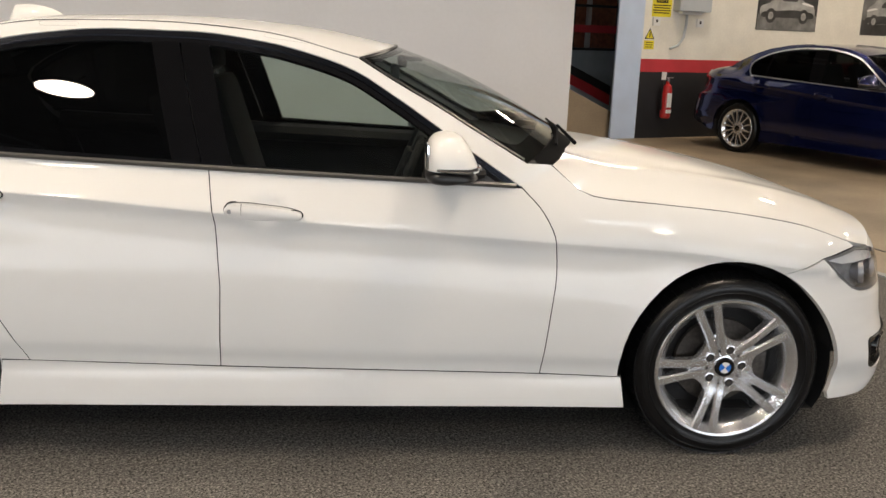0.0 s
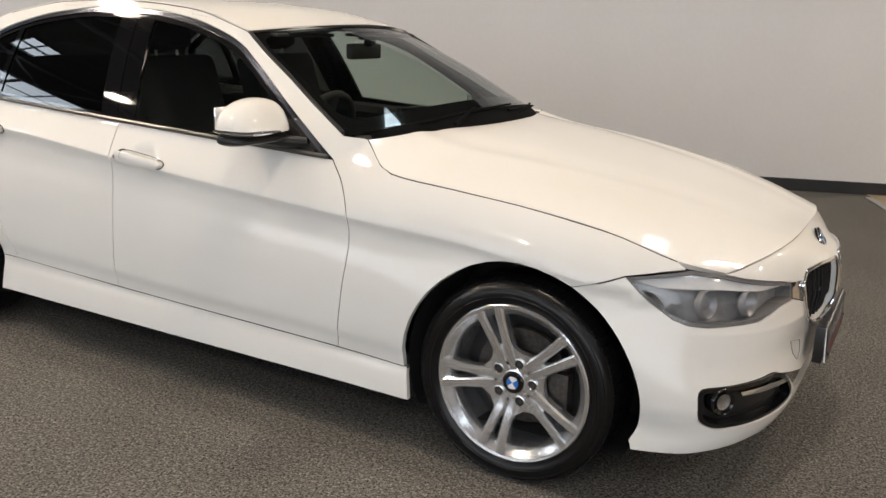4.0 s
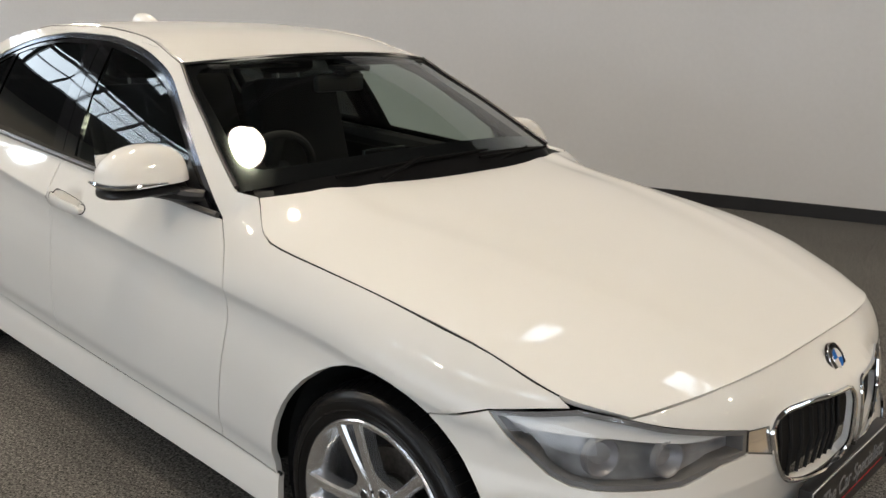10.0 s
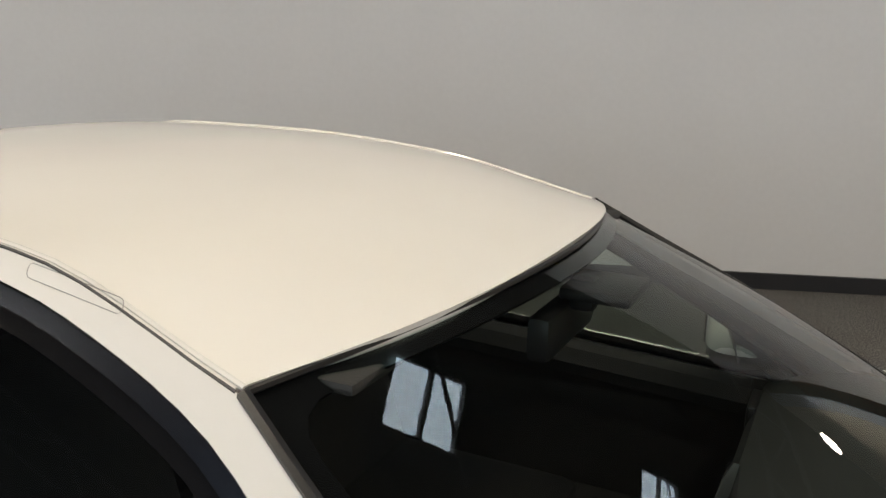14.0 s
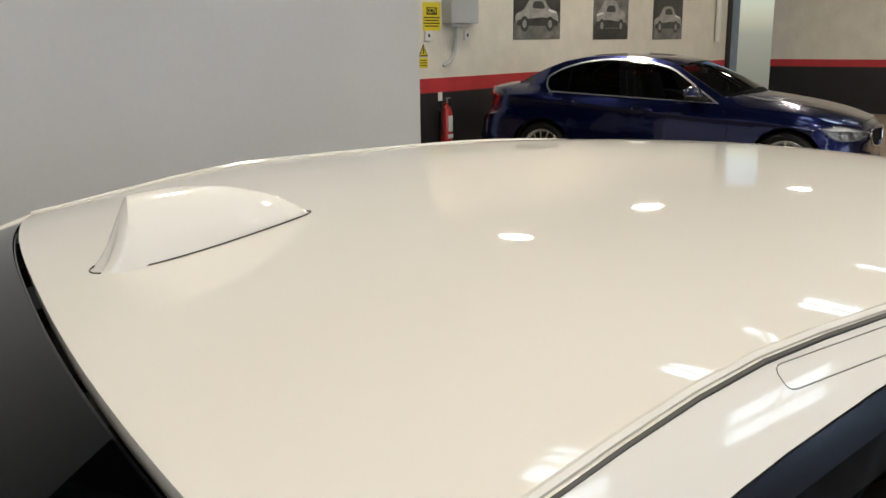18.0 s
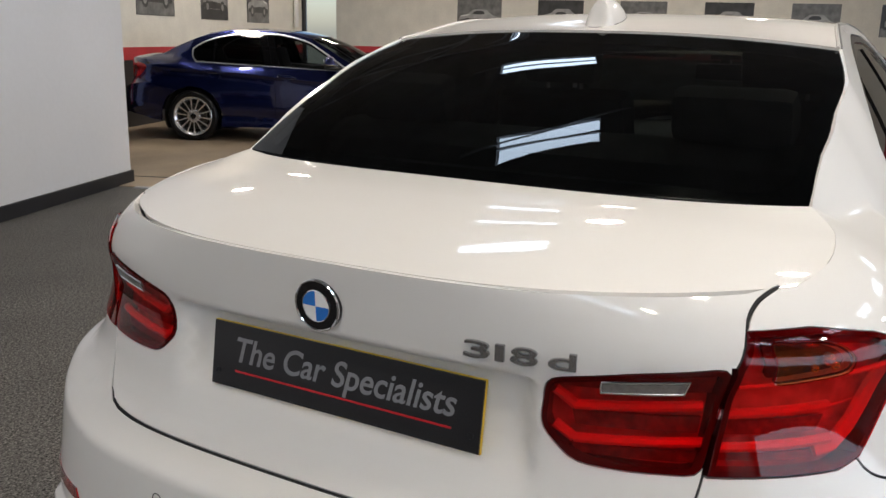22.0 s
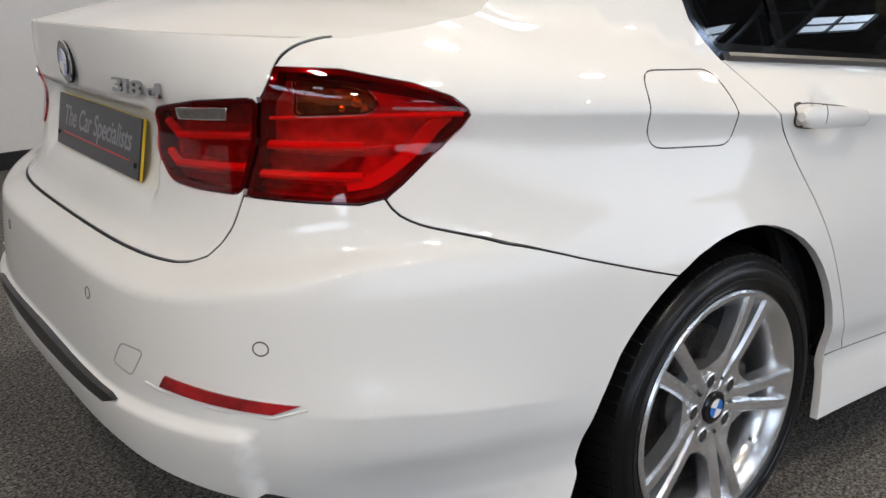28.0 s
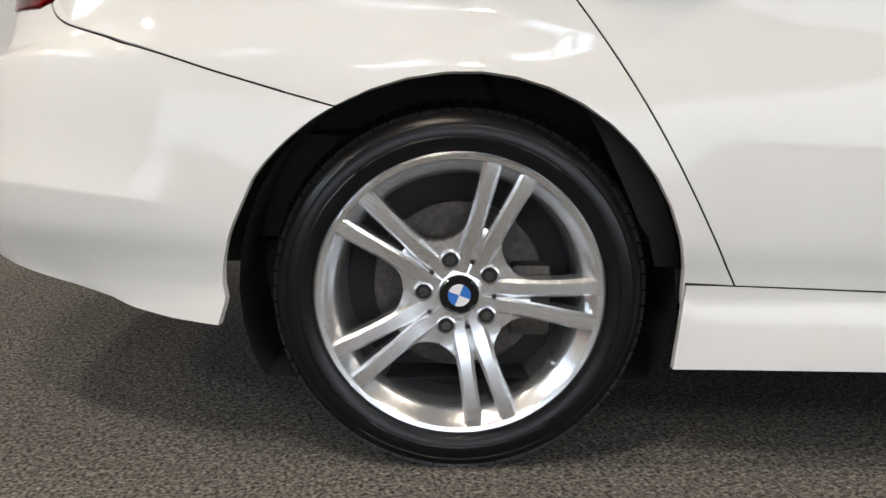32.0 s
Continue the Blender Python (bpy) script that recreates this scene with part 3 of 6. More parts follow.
def make_wheel(w, turn, spokes="double"):
    bm = lathe([(0.205, 0.05), (0.238, 0.004), (0.246, -0.006), (0.262, -0.016), (0.285, -0.018), (0.300, -0.010), (0.312, 0.004), (0.319, 0.022), (0.3215, 0.045), (0.3215, 0.16), (0.30, 0.19), (0.23, 0.19)], 80)
    for v in bm.verts:
        v.co.z = max(v.co.z, -0.3126)
    part("tyre", bm, RUBBER, w)
    bm = bmesh.new()
    for k in range(72):
        m = pose(0, 0, 0, 0, 5 * k, 0) @ pose(0.3155, 0.026, 0, 0, 0, -13)
        box(bm, 0, 0, 0, 0.011, 0.050, 0.0232, m=m)
    for v in bm.verts:
        v.co.z = max(v.co.z, -0.3126)
    part("tread", bm, RUBBER, w, smooth=False)
    bm = bmesh.new()
    for rr in (0.270, 0.292):
        ring(bm, [(rr * math.cos(a), -0.0165 if rr < 0.28 else -0.0135, rr * math.sin(a)) for a in np.linspace(0, 2 * math.pi, 72, endpoint=False)], 0.0022, 4)
    part("sidewall_rib", bm, RUBBER, w)
    part("rim", lathe([(0.238, 0.02), (0.246, 0.0), (0.2465, -0.010), (0.242, -0.014), (0.234, -0.012), (0.227, -0.003), (0.216, 0.006), (0.207, 0.02), (0.203, 0.06), (0.198, 0.15)], 80), ALLOY, w)
    if spokes == "double":
        for k in range(5):
            for q in (-1, 1):
                bm, rings = bmesh.new(), []
                for r, c, wd, y0, y1 in ((0.036, 0.010, 0.014, 0.013, 0.04), (0.066, 0.0155, 0.0160, 0.0115, 0.04), (0.090, 0.0165, 0.0165, 0.006, 0.04), (0.108, 0.0178, 0.0155, 0.002, 0.038), (0.140, 0.0210, 0.0145, -0.003, 0.034), (0.180, 0.0258, 0.0148, -0.008, 0.03), (0.215, 0.0305, 0.0158, -0.0115, 0.026), (0.233, 0.0325, 0.0165, -0.012, 0.02)):
                    rings.append([bm.verts.new((r, y, q * c + d)) for d, y in ((-wd, y1), (-wd, y0 + 0.006), (-wd * 0.62, y0), (wd * 0.62, y0), (wd, y0 + 0.006), (wd, y1))])
                for a, b in zip(rings, rings[1:]):
                    for i in range(6):
                        bm.faces.new((a[i], a[(i + 1) % 6], b[(i + 1) % 6], b[i]))
                bm.faces.new(rings[-1])
                bmesh.ops.rotate(bm, verts=bm.verts, matrix=Matrix.Rotation(radians(-(turn + 72 * k)), 3, "Y"))
                part("spoke", bm, ALLOY, w)
            # web that joins a pair of spokes near the hub
            bm, rings = bmesh.new(), []
            for r, wd, y in ((0.03, 0.040, 0.014), (0.066, 0.060, 0.0145), (0.080, 0.054, 0.0135), (0.090, 0.044, 0.012), (0.100, 0.0375, 0.010), (0.112, 0.0335, 0.010), (0.122, 0.030, 0.012)):
                rings.append([bm.verts.new((r, yy, d)) for d, yy in ((-wd, y + 0.02), (-wd, y), (wd, y), (wd, y + 0.02))])
            for a, b in zip(rings, rings[1:]):
                for i in range(4):
                    bm.faces.new((a[i], a[(i + 1) % 4], b[(i + 1) % 4], b[i]))
            bm.faces.new(rings[-1])
            bmesh.ops.rotate(bm, verts=bm.verts, matrix=Matrix.Rotation(radians(-(turn + 72 * k)), 3, "Y"))
            part("spoke_web", bm, ALLOY, w)
            a = radians(turn + 36 + 72 * k)
            hole = Vector((0.061 * math.cos(a), 0, 0.061 * math.sin(a)))
            # bolt holes are matt discs on the hub, their shade put into colour
            for nm, prof, mt, sides in (("bolt_seat", [(0.0125, 0.0125), (0.0145, 0.0095), (0.0172, 0.0105), (0.0185, 0.016)], ALLOY, 24), ("bolt_hole_shade", [(0.0, 0.0128), (0.0130, 0.0122)], MATT, 24), ("wheel_bolt", [(0.0, 0.0118), (0.0035, 0.0118), (0.0045, 0.0105), (0.0078, 0.0105), (0.0085, 0.0125)], DISC, 6)):
                bm = lathe(prof, sides)
                bmesh.ops.translate(bm, verts=bm.verts, vec=hole)
                part(nm, bm, mt, w)
            a = radians(turn + 72 * k)
            # dark disc painted in for the shade of a small spoke hole
            bm = lathe([(0.0, 0.0098), (0.0036, 0.0098), (0.0042, 0.012)], 14)
            bmesh.ops.translate(bm, verts=bm.verts, vec=(0.060 * math.cos(a), 0, 0.060 * math.sin(a)))
            part("spoke_hole_shade", bm, MATT, w)
    else:
        for k in range(14):
            bm, rings = bmesh.new(), []
            for r, wd, y0 in ((0.04, 0.009, 0.0), (0.12, 0.0075, -0.002), (0.228, 0.0105, -0.008)):
                rings.append([bm.verts.new((r, y, d)) for d, y in ((-wd, 0.02), (-wd, y0), (wd, y0), (wd, 0.02))])
            for a, b in zip(rings, rings[1:]):
                for i in range(4):
                    bm.faces.new((a[i], a[(i + 1) % 4], b[(i + 1) % 4], b[i]))
            bmesh.ops.rotate(bm, verts=bm.verts, matrix=Matrix.Rotation(radians(-(turn + 360 / 14 * k)), 3, "Y"))
            part("spoke", bm, ALLOY, w, smooth=False)
    part("hub", lathe([(0.0, 0.012), (0.036, 0.012), (0.040, 0.014), (0.062, 0.0145), (0.078, 0.0165), (0.085, 0.024), (0.086, 0.06)], 48), ALLOY, w)
    part("brake_disc", lathe([(0.0, 0.055), (0.082, 0.055), (0.085, 0.075), (0.150, 0.075), (0.152, 0.09), (0.0, 0.09)], 48), DISC, w)
    part("backplate", lathe([(0.0, 0.11), (0.2, 0.11), (0.2, 0.12)], 32), MATT, w)
    bm = boxes((0.125, 0.07, -0.02, 0.07, 0.05, 0.13), bevel=0.012)
    part("brake_caliper", bm, DISC, w)
    a = radians(-37)
    part("valve", tube(bmesh.new(), [(0.206 * math.cos(a), 0.02, 0.206 * math.sin(a)), (0.194 * math.cos(a), 0.004, 0.194 * math.sin(a))], 0.0045), CHROME, w)
    cap = part("hub_cap", lathe([(0.0, 0.004), (0.030, 0.005), (0.034, 0.008), (0.034, 0.014)], 32), GLOSSBLACK, w, "black hub cap with a blue and white roundel")
    if spokes == "double":
        roundel(cap, 0.0195, Matrix.Translation((0, 0.0035, 0)) @ pose(0, 0, 0, 90, 0, 0) @ pose(0, 0, 0, 0, 0, turn))


def roundel(parent, r, m):
    """Four quarters, blue and white by turns, in the plane z = 0 of m."""
    for q in range(4):
        bm = bmesh.new()
        vs = [bm.verts.new((0, 0, 0))] + [bm.verts.new((r * math.cos(radians(90 * q + 90 * i / 8)), r * math.sin(radians(90 * q + 90 * i / 8)), 0)) for i in range(9)]
        f = bm.faces.new(vs)
        ext = bmesh.ops.extrude_face_region(bm, geom=[f])
        bmesh.ops.translate(bm, verts=[v for v in ext["geom"] if isinstance(v, bmesh.types.BMVert)], vec=(0, 0, 0.001))
        ob = part("badge_quarter", bm, BADGEBLUE if q % 2 else BADGEWHITE, parent, smooth=False)
        ob.matrix_local = m


def badge(parent, m, r=0.041):
    """A round badge facing +z of m."""
    ob = part("badge", lathe([(0.0, 0.004), (r * 0.93, 0.003), (r, 0.0), (r, -0.006)], 40, "z"), GLOSSBLACK, parent, "round blue, white and black badge")
    ob.matrix_local = m
    bm = ring(bmesh.new(), [(r * 0.97 * math.cos(a), r * 0.97 * math.sin(a), 0.002) for a in np.linspace(0, 2 * math.pi, 40, endpoint=False)], r * 0.045)
    part("badge_ring", bm, CHROME, ob)
    bm = ring(bmesh.new(), [(r * 0.60 * math.cos(a), r * 0.60 * math.sin(a), 0.0045) for a in np.linspace(0, 2 * math.pi, 32, endpoint=False)], r * 0.025, 4)
    part("badge_ring", bm, CHROME, ob)
    roundel(ob, r * 0.58, Matrix.Translation((0, 0, 0.0045)))
    return ob


def bowl(x, z, deep=0.012):
    """The hollow behind a door handle."""
    return lambda u, v: -deep * np.exp(-(((u - x) / 0.056) ** 2 + ((v - z) / 0.042) ** 2) ** 2.2)


def make_handle(parent, x0, z0, x1, z1, sg):
    """A pull handle with its bowl, on the flank."""
    cx, cz = (x0 + x1) / 2, (z0 + z1) / 2
    p0, p1, pc = (np.array(on_flank([q], 0.0)[0]) for q in ((x0, z0), (x1, z1), (cx, cz)))
    bm, rings = bmesh.new(), []
    n = 20
    for i in range(n + 1):
        t = 0.5 - 0.5 * math.cos(math.pi * i / n)
        c = p0 + (p1 - p0) * t
        lift = 0.008 + 0.024 * math.sin(math.pi * min(1, max(0, t * 0.96 + 0.02))) ** 0.55
        hz = (0.0260 - 0.008 * t) * max(0.12, 1 - (2 * abs(t - 0.5)) ** 8) ** 0.5
        ring_ = []
        for k in range(10):
            a = 2 * math.pi * k / 10
            ring_.append(bm.verts.new((c[0], sg * (c[1] - lift - 0.009 * math.cos(a)), c[2] + hz * math.sin(a) + 0.004 * math.sin(math.pi * t))))
        rings.append(ring_)
    for a, b in zip(rings, rings[1:]):
        for i in range(10):
            bm.faces.new((a[i], a[(i + 1) % 10], b[(i + 1) % 10], b[i]))
    bm.faces.new(rings[0]), bm.faces.new(rings[-1])
    h = part("door_handle", bm, WHITE if parent.get("paint") != "blue" else BLUE, parent)
    for xe, ze, hh, way in ((x0, z0, 0.0225, 1), (x1, z1, 0.0150, -1)):
        pts = [(xe + way * (0.022 - 0.024 * math.cos(a) if abs(a) < 1.571 else 0.022 + 0.030 * (abs(a) - 1.571)), ze + 0.001 + hh * (math.sin(a) if abs(a) < 1.571 else math.copysign(1, a))) for a in np.linspace(-2.0, 2.0, 17)]
        part("handle_gasket", tube(bmesh.new(), on_flank(pts, 0.0010, sg), 0.0021, 5), TRIM, h)
    bm = ring(bmesh.new(), [(p0[0] + 0.055, sg * (p0[1] - 0.0265 - 0.0092 * math.cos(a)), p0[2] + 0.002 + 0.0235 * math.sin(a)) for a in np.linspace(0, 2 * math.pi, 20, endpoint=False)], 0.0009, 4)
    part("handle_joint", bm, SEAM, h)
    hx, mid = (x1 - x0) / 2 + 0.004, (cx, cz)
    rim = []
    for a in np.linspace(0, 2 * math.pi, 44, endpoint=False):
        c, q = math.cos(a), math.sin(a)
        px = math.copysign(abs(c) ** 0.55, c)
        rim.append((mid[0] + hx * px, mid[1] + (z1 - z0) / 2 * px + 0.001 + (0.0235 - 0.0045 * px) * math.copysign(abs(q) ** 0.8, q)))
    # dark ring drawn as the shadow gap round the handle
    part("handle_shadow_ring", ring(bmesh.new(), on_flank(rim, 0.0006, sg), 0.0013, 5), SEAM, h)
    if sg > 0 and x0 > -0.5:
        bm = lathe([(0.0, -0.0015), (0.006, -0.001), (0.0075, 0.001)], 16)
        bmesh.ops.translate(bm, verts=bm.verts, vec=(p0[0] + 0.017, p0[1] - 0.030, p0[2]))
        part("lock_cylinder", bm, STEEL, h)


def shelf_line(z):
    return lambda u: z + ledge(u)


def skirt_line(d):
    return lambda u: 0.452 + 0.06 * np.clip(u + 2.5, 0, 1) + d + (u > -2.23)


def side_line(d):
    return lambda u: np.interp(u, (-2.2, -2.05, -1.9, -1.78), (0.503, 0.505, 0.490, 0.470)) + d + (u < -2.21)


def side_fold(d):
    """A fold that stands out along d = 0 and turns under below it."""
    return np.where(d > 0, 0.009 * np.clip(1 - d / 0.08, 0, 1) ** 1.6, 0.009 + 0.10 * np.maximum(d, -0.3))


def chin_line(d):
    return lambda u: 0.560 - 0.03 * (u - 1.85) + d


def level(z):
    return lambda u: np.full_like(u, z)


def build_car(thing, paint, glass_front, fine=True):
    both = (1, -1)
    thing["paint"] = "blue" if paint is BLUE else "white"
    st = 0.026 if fine else 0.05
    for sg in both:
        mi = (sg,)
        panel("sill", [(-1.03, 0.195), (-1.012, 0.347)] + SILL_TOP[1:] + [(1.05, 0.185)], flank, paint, thing, mirror=mi, step=st)
        rear_door = panel("rear_door", B_SEAM + [(-1.35, 1.010)] + R_SEAM, flank, paint, thing, mirror=mi, step=0.019 if fine else st, ridges=ridge, sink=bowl(-1.095, 0.897, 0.019))
        front_door = panel("front_door", F_SEAM + B_SEAM[::-1], flank, paint, thing, mirror=mi, step=0.019 if fine else st, ridges=ridge, sink=bowl(-0.160, 0.850, 0.014))
        rear_door["paint"] = front_door["paint"] = thing["paint"]
        panel("front_wing", F_SEAM[::-1] + [(1.035, 0.294)] + arc(1.405, HUB, ARCH, 184, 62)
              + [fs(1.66, 0.688), (1.743, 0.711), (1.85, 0.728), (1.92, 0.736)] + [fs(x, z) for x, z in line_through(BONNET_EDGE[::-1], 4)]
              + [(0.765, 1.002), (0.70, 1.006), (0.61, 1.008)], flank, paint, thing, mirror=mi, step=st, ridges=ridge)
        frame_top = line_through([(0.12, 1.330), (-0.22, 1.408), (-0.56, 1.429), (-0.90, 1.423), (-1.255, 1.365)])
        frame_poly = ([(0.69, 1.006), (0.528, 1.099), (0.398, 1.175), (0.255, 1.252)] + frame_top
                      + [(-1.41, 1.309), fs(-1.56, 1.249), fs(-1.705, 1.185)]
                      + [fs(x, z) for x, z in line_through([(-1.832, 1.111), (-1.89, 1.089), (-1.945, 1.080), (-2.04, 1.063), (-2.135, 1.048)], 3)]
                      + BOOT_SEAM[::-1][1:-6] + LAMP_OUT[0:10] + R_BUMP
                      + arc(-1.396, HUB + 0.004, 0.380, 122, -2) + [(-1.012, 0.349)] + R_SEAM[::-1] + DLO[::-1])
        panel("side_frame", frame_poly, flank, paint, thing, mirror=mi, step=st, ridges=ridge)
        panel("pillar_lining", frame_poly, flank, CABIN, thing, mirror=mi, gap=0.012, off=-0.035, rim=0, step=0.06)
        panel("window_surround", DLO, flank, SURROUND if fine else SATINLIGHT, thing, mirror=mi, gap=0.0, off=-0.003, holes=[shrink(DLO, 0.017)], step=0.02)
        panel("window_seal", shrink(DLO, 0.016), flank, GLOSSBLACK, thing, mirror=mi, gap=0.0, off=-0.007, holes=[shrink(DLO, 0.034)], step=0.02)
        if fine:
            part("belt_moulding", tube(bmesh.new(), on_flank([(-1.35 + 2.0 * i / 20, 1.0135 - 0.0405 * 2.0 * i / 20) for i in range(21)], 0.004, sg), 0.0095, 6), SATIN, thing)
        g = shrink(DLO, 0.032)
        for nm, x0, x1, mt in (("front_window", -0.286, 0.7, glass_front), ("rear_window", -1.125, -0.468, TINTED), ("quarter_window", -1.5, -1.150, TINTED)):
            panel(nm, clip_x(g, x0, x1), flank, mt, thing, mirror=mi, gap=0, rim=0, off=-0.010, step=0.04).visible_shadow = False
        for x0, x1 in ((-0.470, -0.380), (-0.376, -0.284), (-1.152, -1.123)):
            panel("window_pillar", clip_x(g, x0, x1), flank, PILLARBLACK, thing, mirror=mi, gap=0, off=-0.006, step=0.02)
        panel("mirror_sail", clip_x(g, 0.42, 0.7), flank, TRIM, thing, mirror=mi, gap=0, off=-0.005, step=0.03)
        panel("door_card", [(-1.05, 0.35), (0.72, 0.35), (0.66, 0.925), (-1.34, 1.005)], flank, CABIN, thing, mirror=mi, off=-0.075, rim=0.02, step=0.08)
        part("door_cap", tube(bmesh.new(), on_flank([(-1.33 + 1.96 * i / 16, 0.990 - 0.040 * 1.96 * i / 16) for i in range(17)], -0.058, sg), 0.046, 8), CABIN, thing)
        if fine:
            for line, r in ((B_SEAM, 0.0052), (F_SEAM, 0.0052), (R_SEAM, 0.0052), (SILL_TOP, 0.0052), (R_BUMP, 0.0016), (BOOT_LOW, 0.0032), (BOOT_SEAM, 0.004), ([fs(x, z) for x, z in line_through(BONNET_EDGE, 4)], 0.0036)):
                part("shut_gap", tube(bmesh.new(), on_flank(open_line(line, 0.03), -0.0012 - r, sg), r, 6), MATT, thing)
        make_handle(front_door, -0.289, 0.852, -0.047, 0.836, sg)
        make_handle(rear_door, -1.232, 0.902, -0.975, 0.886, sg)
        # door mirror
        mirror = part("door_mirror", mirror_shell(sg), paint, thing)
        mirror.location.z = 0.0 if sg > 0 else -0.035
        bm = bmesh.new()
        tube(bm, [(0.42, sg * -0.86, 0.982), (0.47, sg * -0.81, 0.972), (0.515, sg * -0.775, 0.968), (0.54, sg * -0.755, 0.968)], [0.022, 0.024, 0.022, 0.020], 10)
        part("mirror_arm", bm, TRIM, mirror)
        part("mirror_base", mirror_shell(sg, True), TRIM, mirror)
        bm = tube(bmesh.new(), [(0.510, sg * -0.86, 1.014), (0.509, sg * -0.92, 1.014), (0.503, sg * -0.965, 1.014), (0.485, sg * -1.002, 1.014), (0.455, sg * -1.024, 1.015), (0.42, sg * -1.030, 1.016), (0.37, sg * -1.028, 1.018)], [0.004, 0.0075, 0.009, 0.009, 0.0085, 0.0075, 0.004], 8)
        part("mirror_indicator", bm, CHROME, mirror, "slim clear indicator strip")
        part("mirror_glass", boxes((0.3445, sg * -0.895, 1.052, 0.006, 0.20, 0.075), bevel=0.002), CHROME, mirror)
        # lamps
        lo = panel("tail_lamp", LAMP_OUT, flank, REDGLASS if fine else RED, thing, mirror=mi, off=0.004, rim=0.004, step=0.02, holes=[AMBER_CELL] if fine else ())
        li = panel("boot_lamp", LAMP_IN, flank, REDGLASS if fine else RED, thing, mirror=mi, off=0.004, rim=0.004, step=0.02)
        if fine:
            lamp_parts(lo, li, mi)
    panel("roof", SQUARE, roof_skin, paint, thing, step=0.05, gap=0.004)
    panel("headlining", SQUARE, roof_skin, CABIN, thing, step=0.12, gap=0.01, rim=0, off=-0.03)
    for nm, sk, mt in (("windscreen", screen_skin, glass_front), ("rear_screen", rear_skin, TINTED_REAR)):
        panel(nm, SQUARE, sk, mt, thing, step=0.024 if fine else 0.06, gap=0.006, rim=0, off=-0.004).visible_shadow = False
        hole = rounded([(-0.93, 0.10), (0.93, 0.10), (0.945, 0.945), (-0.945, 0.945)], 0.10)
        panel("screen_border", SQUARE, sk, GLOSSBLACK, thing, step=0.05, gap=0.003, rim=0.004, off=-0.006, holes=[hole])
        for sg in both if nm == "windscreen" else ():
            edge = [tuple(q + np.array((0, 0, 0.0015))) for q in sk(np.full(20, 0.992 * sg), np.linspace(0.02, 0.99, 20))]
            part("screen_seal", tube(bmesh.new(), edge, 0.0075, 6), TRIM, thing)
        if nm == "windscreen":
            part("header_seal", tube(bmesh.new(), [tuple(q) for q in sk(np.linspace(-0.985, 0.985, 24), np.full(24, 0.994))], 0.0045, 6), TRIM, thing)
    panel("bonnet", SQUARE, bonnet_skin, paint, thing, step=0.035, gap=0.004,
          sink=lambda a, v: -0.0045 * np.exp(-((np.abs(a) - 0.74 + 0.30 * v) / 0.06) ** 2) * np.clip(1.1 - v, 0, 1) + 0.004 * np.exp(-((np.abs(a) - 0.62 + 0.30 * v) / 0.08) ** 2) * np.clip(1.1 - v, 0, 1))
    panel("boot_lid", SQUARE, boot_skin, paint, thing, step=0.05, gap=0.004)
    cowl = skin(along(0.895, 0.985), along(1.067, 1.005), along(0.67, 0.745), along(0.715, 0.69), along(0.997, 0.955), 2.6)
    panel("cowl", SQUARE, cowl, COWL, thing, step=0.05, gap=0.0)

    def recess(u, v):
        side = 1 / (1 + np.exp((u + 2.565) / 0.006))
        top = 1 / (1 + np.exp((v - 0.912) / 0.0025))
        low = 1 / (1 + np.exp((0.775 - v) / 0.010))
        return -0.032 * side * top * low

    panel("boot_face", [(TM, 1.046)] + [fy(y, z, False) for y, z in ((0.2, 1.046), (0.36, 1.046), (0.5, 1.046), (0.58, 1.046))] + BOOT_SEAM[::-1] + LAMP_IN[::-1][0:0] + [(-2.297, 0.957)] + BOOT_LOW,
          flank, paint, thing, mirror=both, step=0.02 if fine else 0.05, sink=recess, holes=[LAMP_IN], ridges=[level(z) for z in (0.904, 0.909, 0.9135, 0.919)] if fine else ())
    panel("rear_bumper", BOOT_LOW[::-1] + [(-2.327, 0.805), (-2.152, 0.807), (-2.119, 0.817)] + R_BUMP
          + arc(-1.396, HUB + 0.004, 0.380, 122, 148) + [(-1.745, 0.470), (-1.778, 0.404), (-1.816, 0.335), (-1.838, 0.263), (-1.92, 0.270), (-1.99, 0.283), (-2.23, 0.352), (-2.5, 0.366), (TM, 0.368)], flank, paint, thing, mirror=both, step=0.017 if fine else 0.05, ridges=[shelf_line(d) for d in (0.632, 0.643, 0.652, 0.662, 0.672)] + [skirt_line(d) for d in (-0.012, -0.003, 0.004, 0.013)] + [side_line(d) for d in (-0.012, -0.004, 0.004, 0.012)],
          sink=lambda u, v: 0.017 / (1 + np.exp(np.clip((v - 0.452 - 0.06 * np.clip(u + 2.5, 0, 1)) / 0.0025, -50, 50))) / (1 + np.exp(np.clip((u + 2.235) / 0.0025, -50, 50))) + np.clip((u + 2.17) / 0.08, 0, 1) * np.clip((-1.78 - u) / 0.14, 0, 1) * side_fold(v - side_line(0.0)(np.maximum(u, -2.2))))
    # nose
    kid = rounded([fy(0.020, 0.672), fy(0.20, 0.684), fy(0.31, 0.676), fy(0.350, 0.648), fy(0.335, 0.565), fy(0.30, 0.515), fy(0.24, 0.500), fy(0.075, 0.486), fy(0.030, 0.505)], 0.03, 3)
    chrome = [(2.302, 0.662), fy(0.352, 0.656), fy(0.340, 0.590), (2.292, 0.616)]
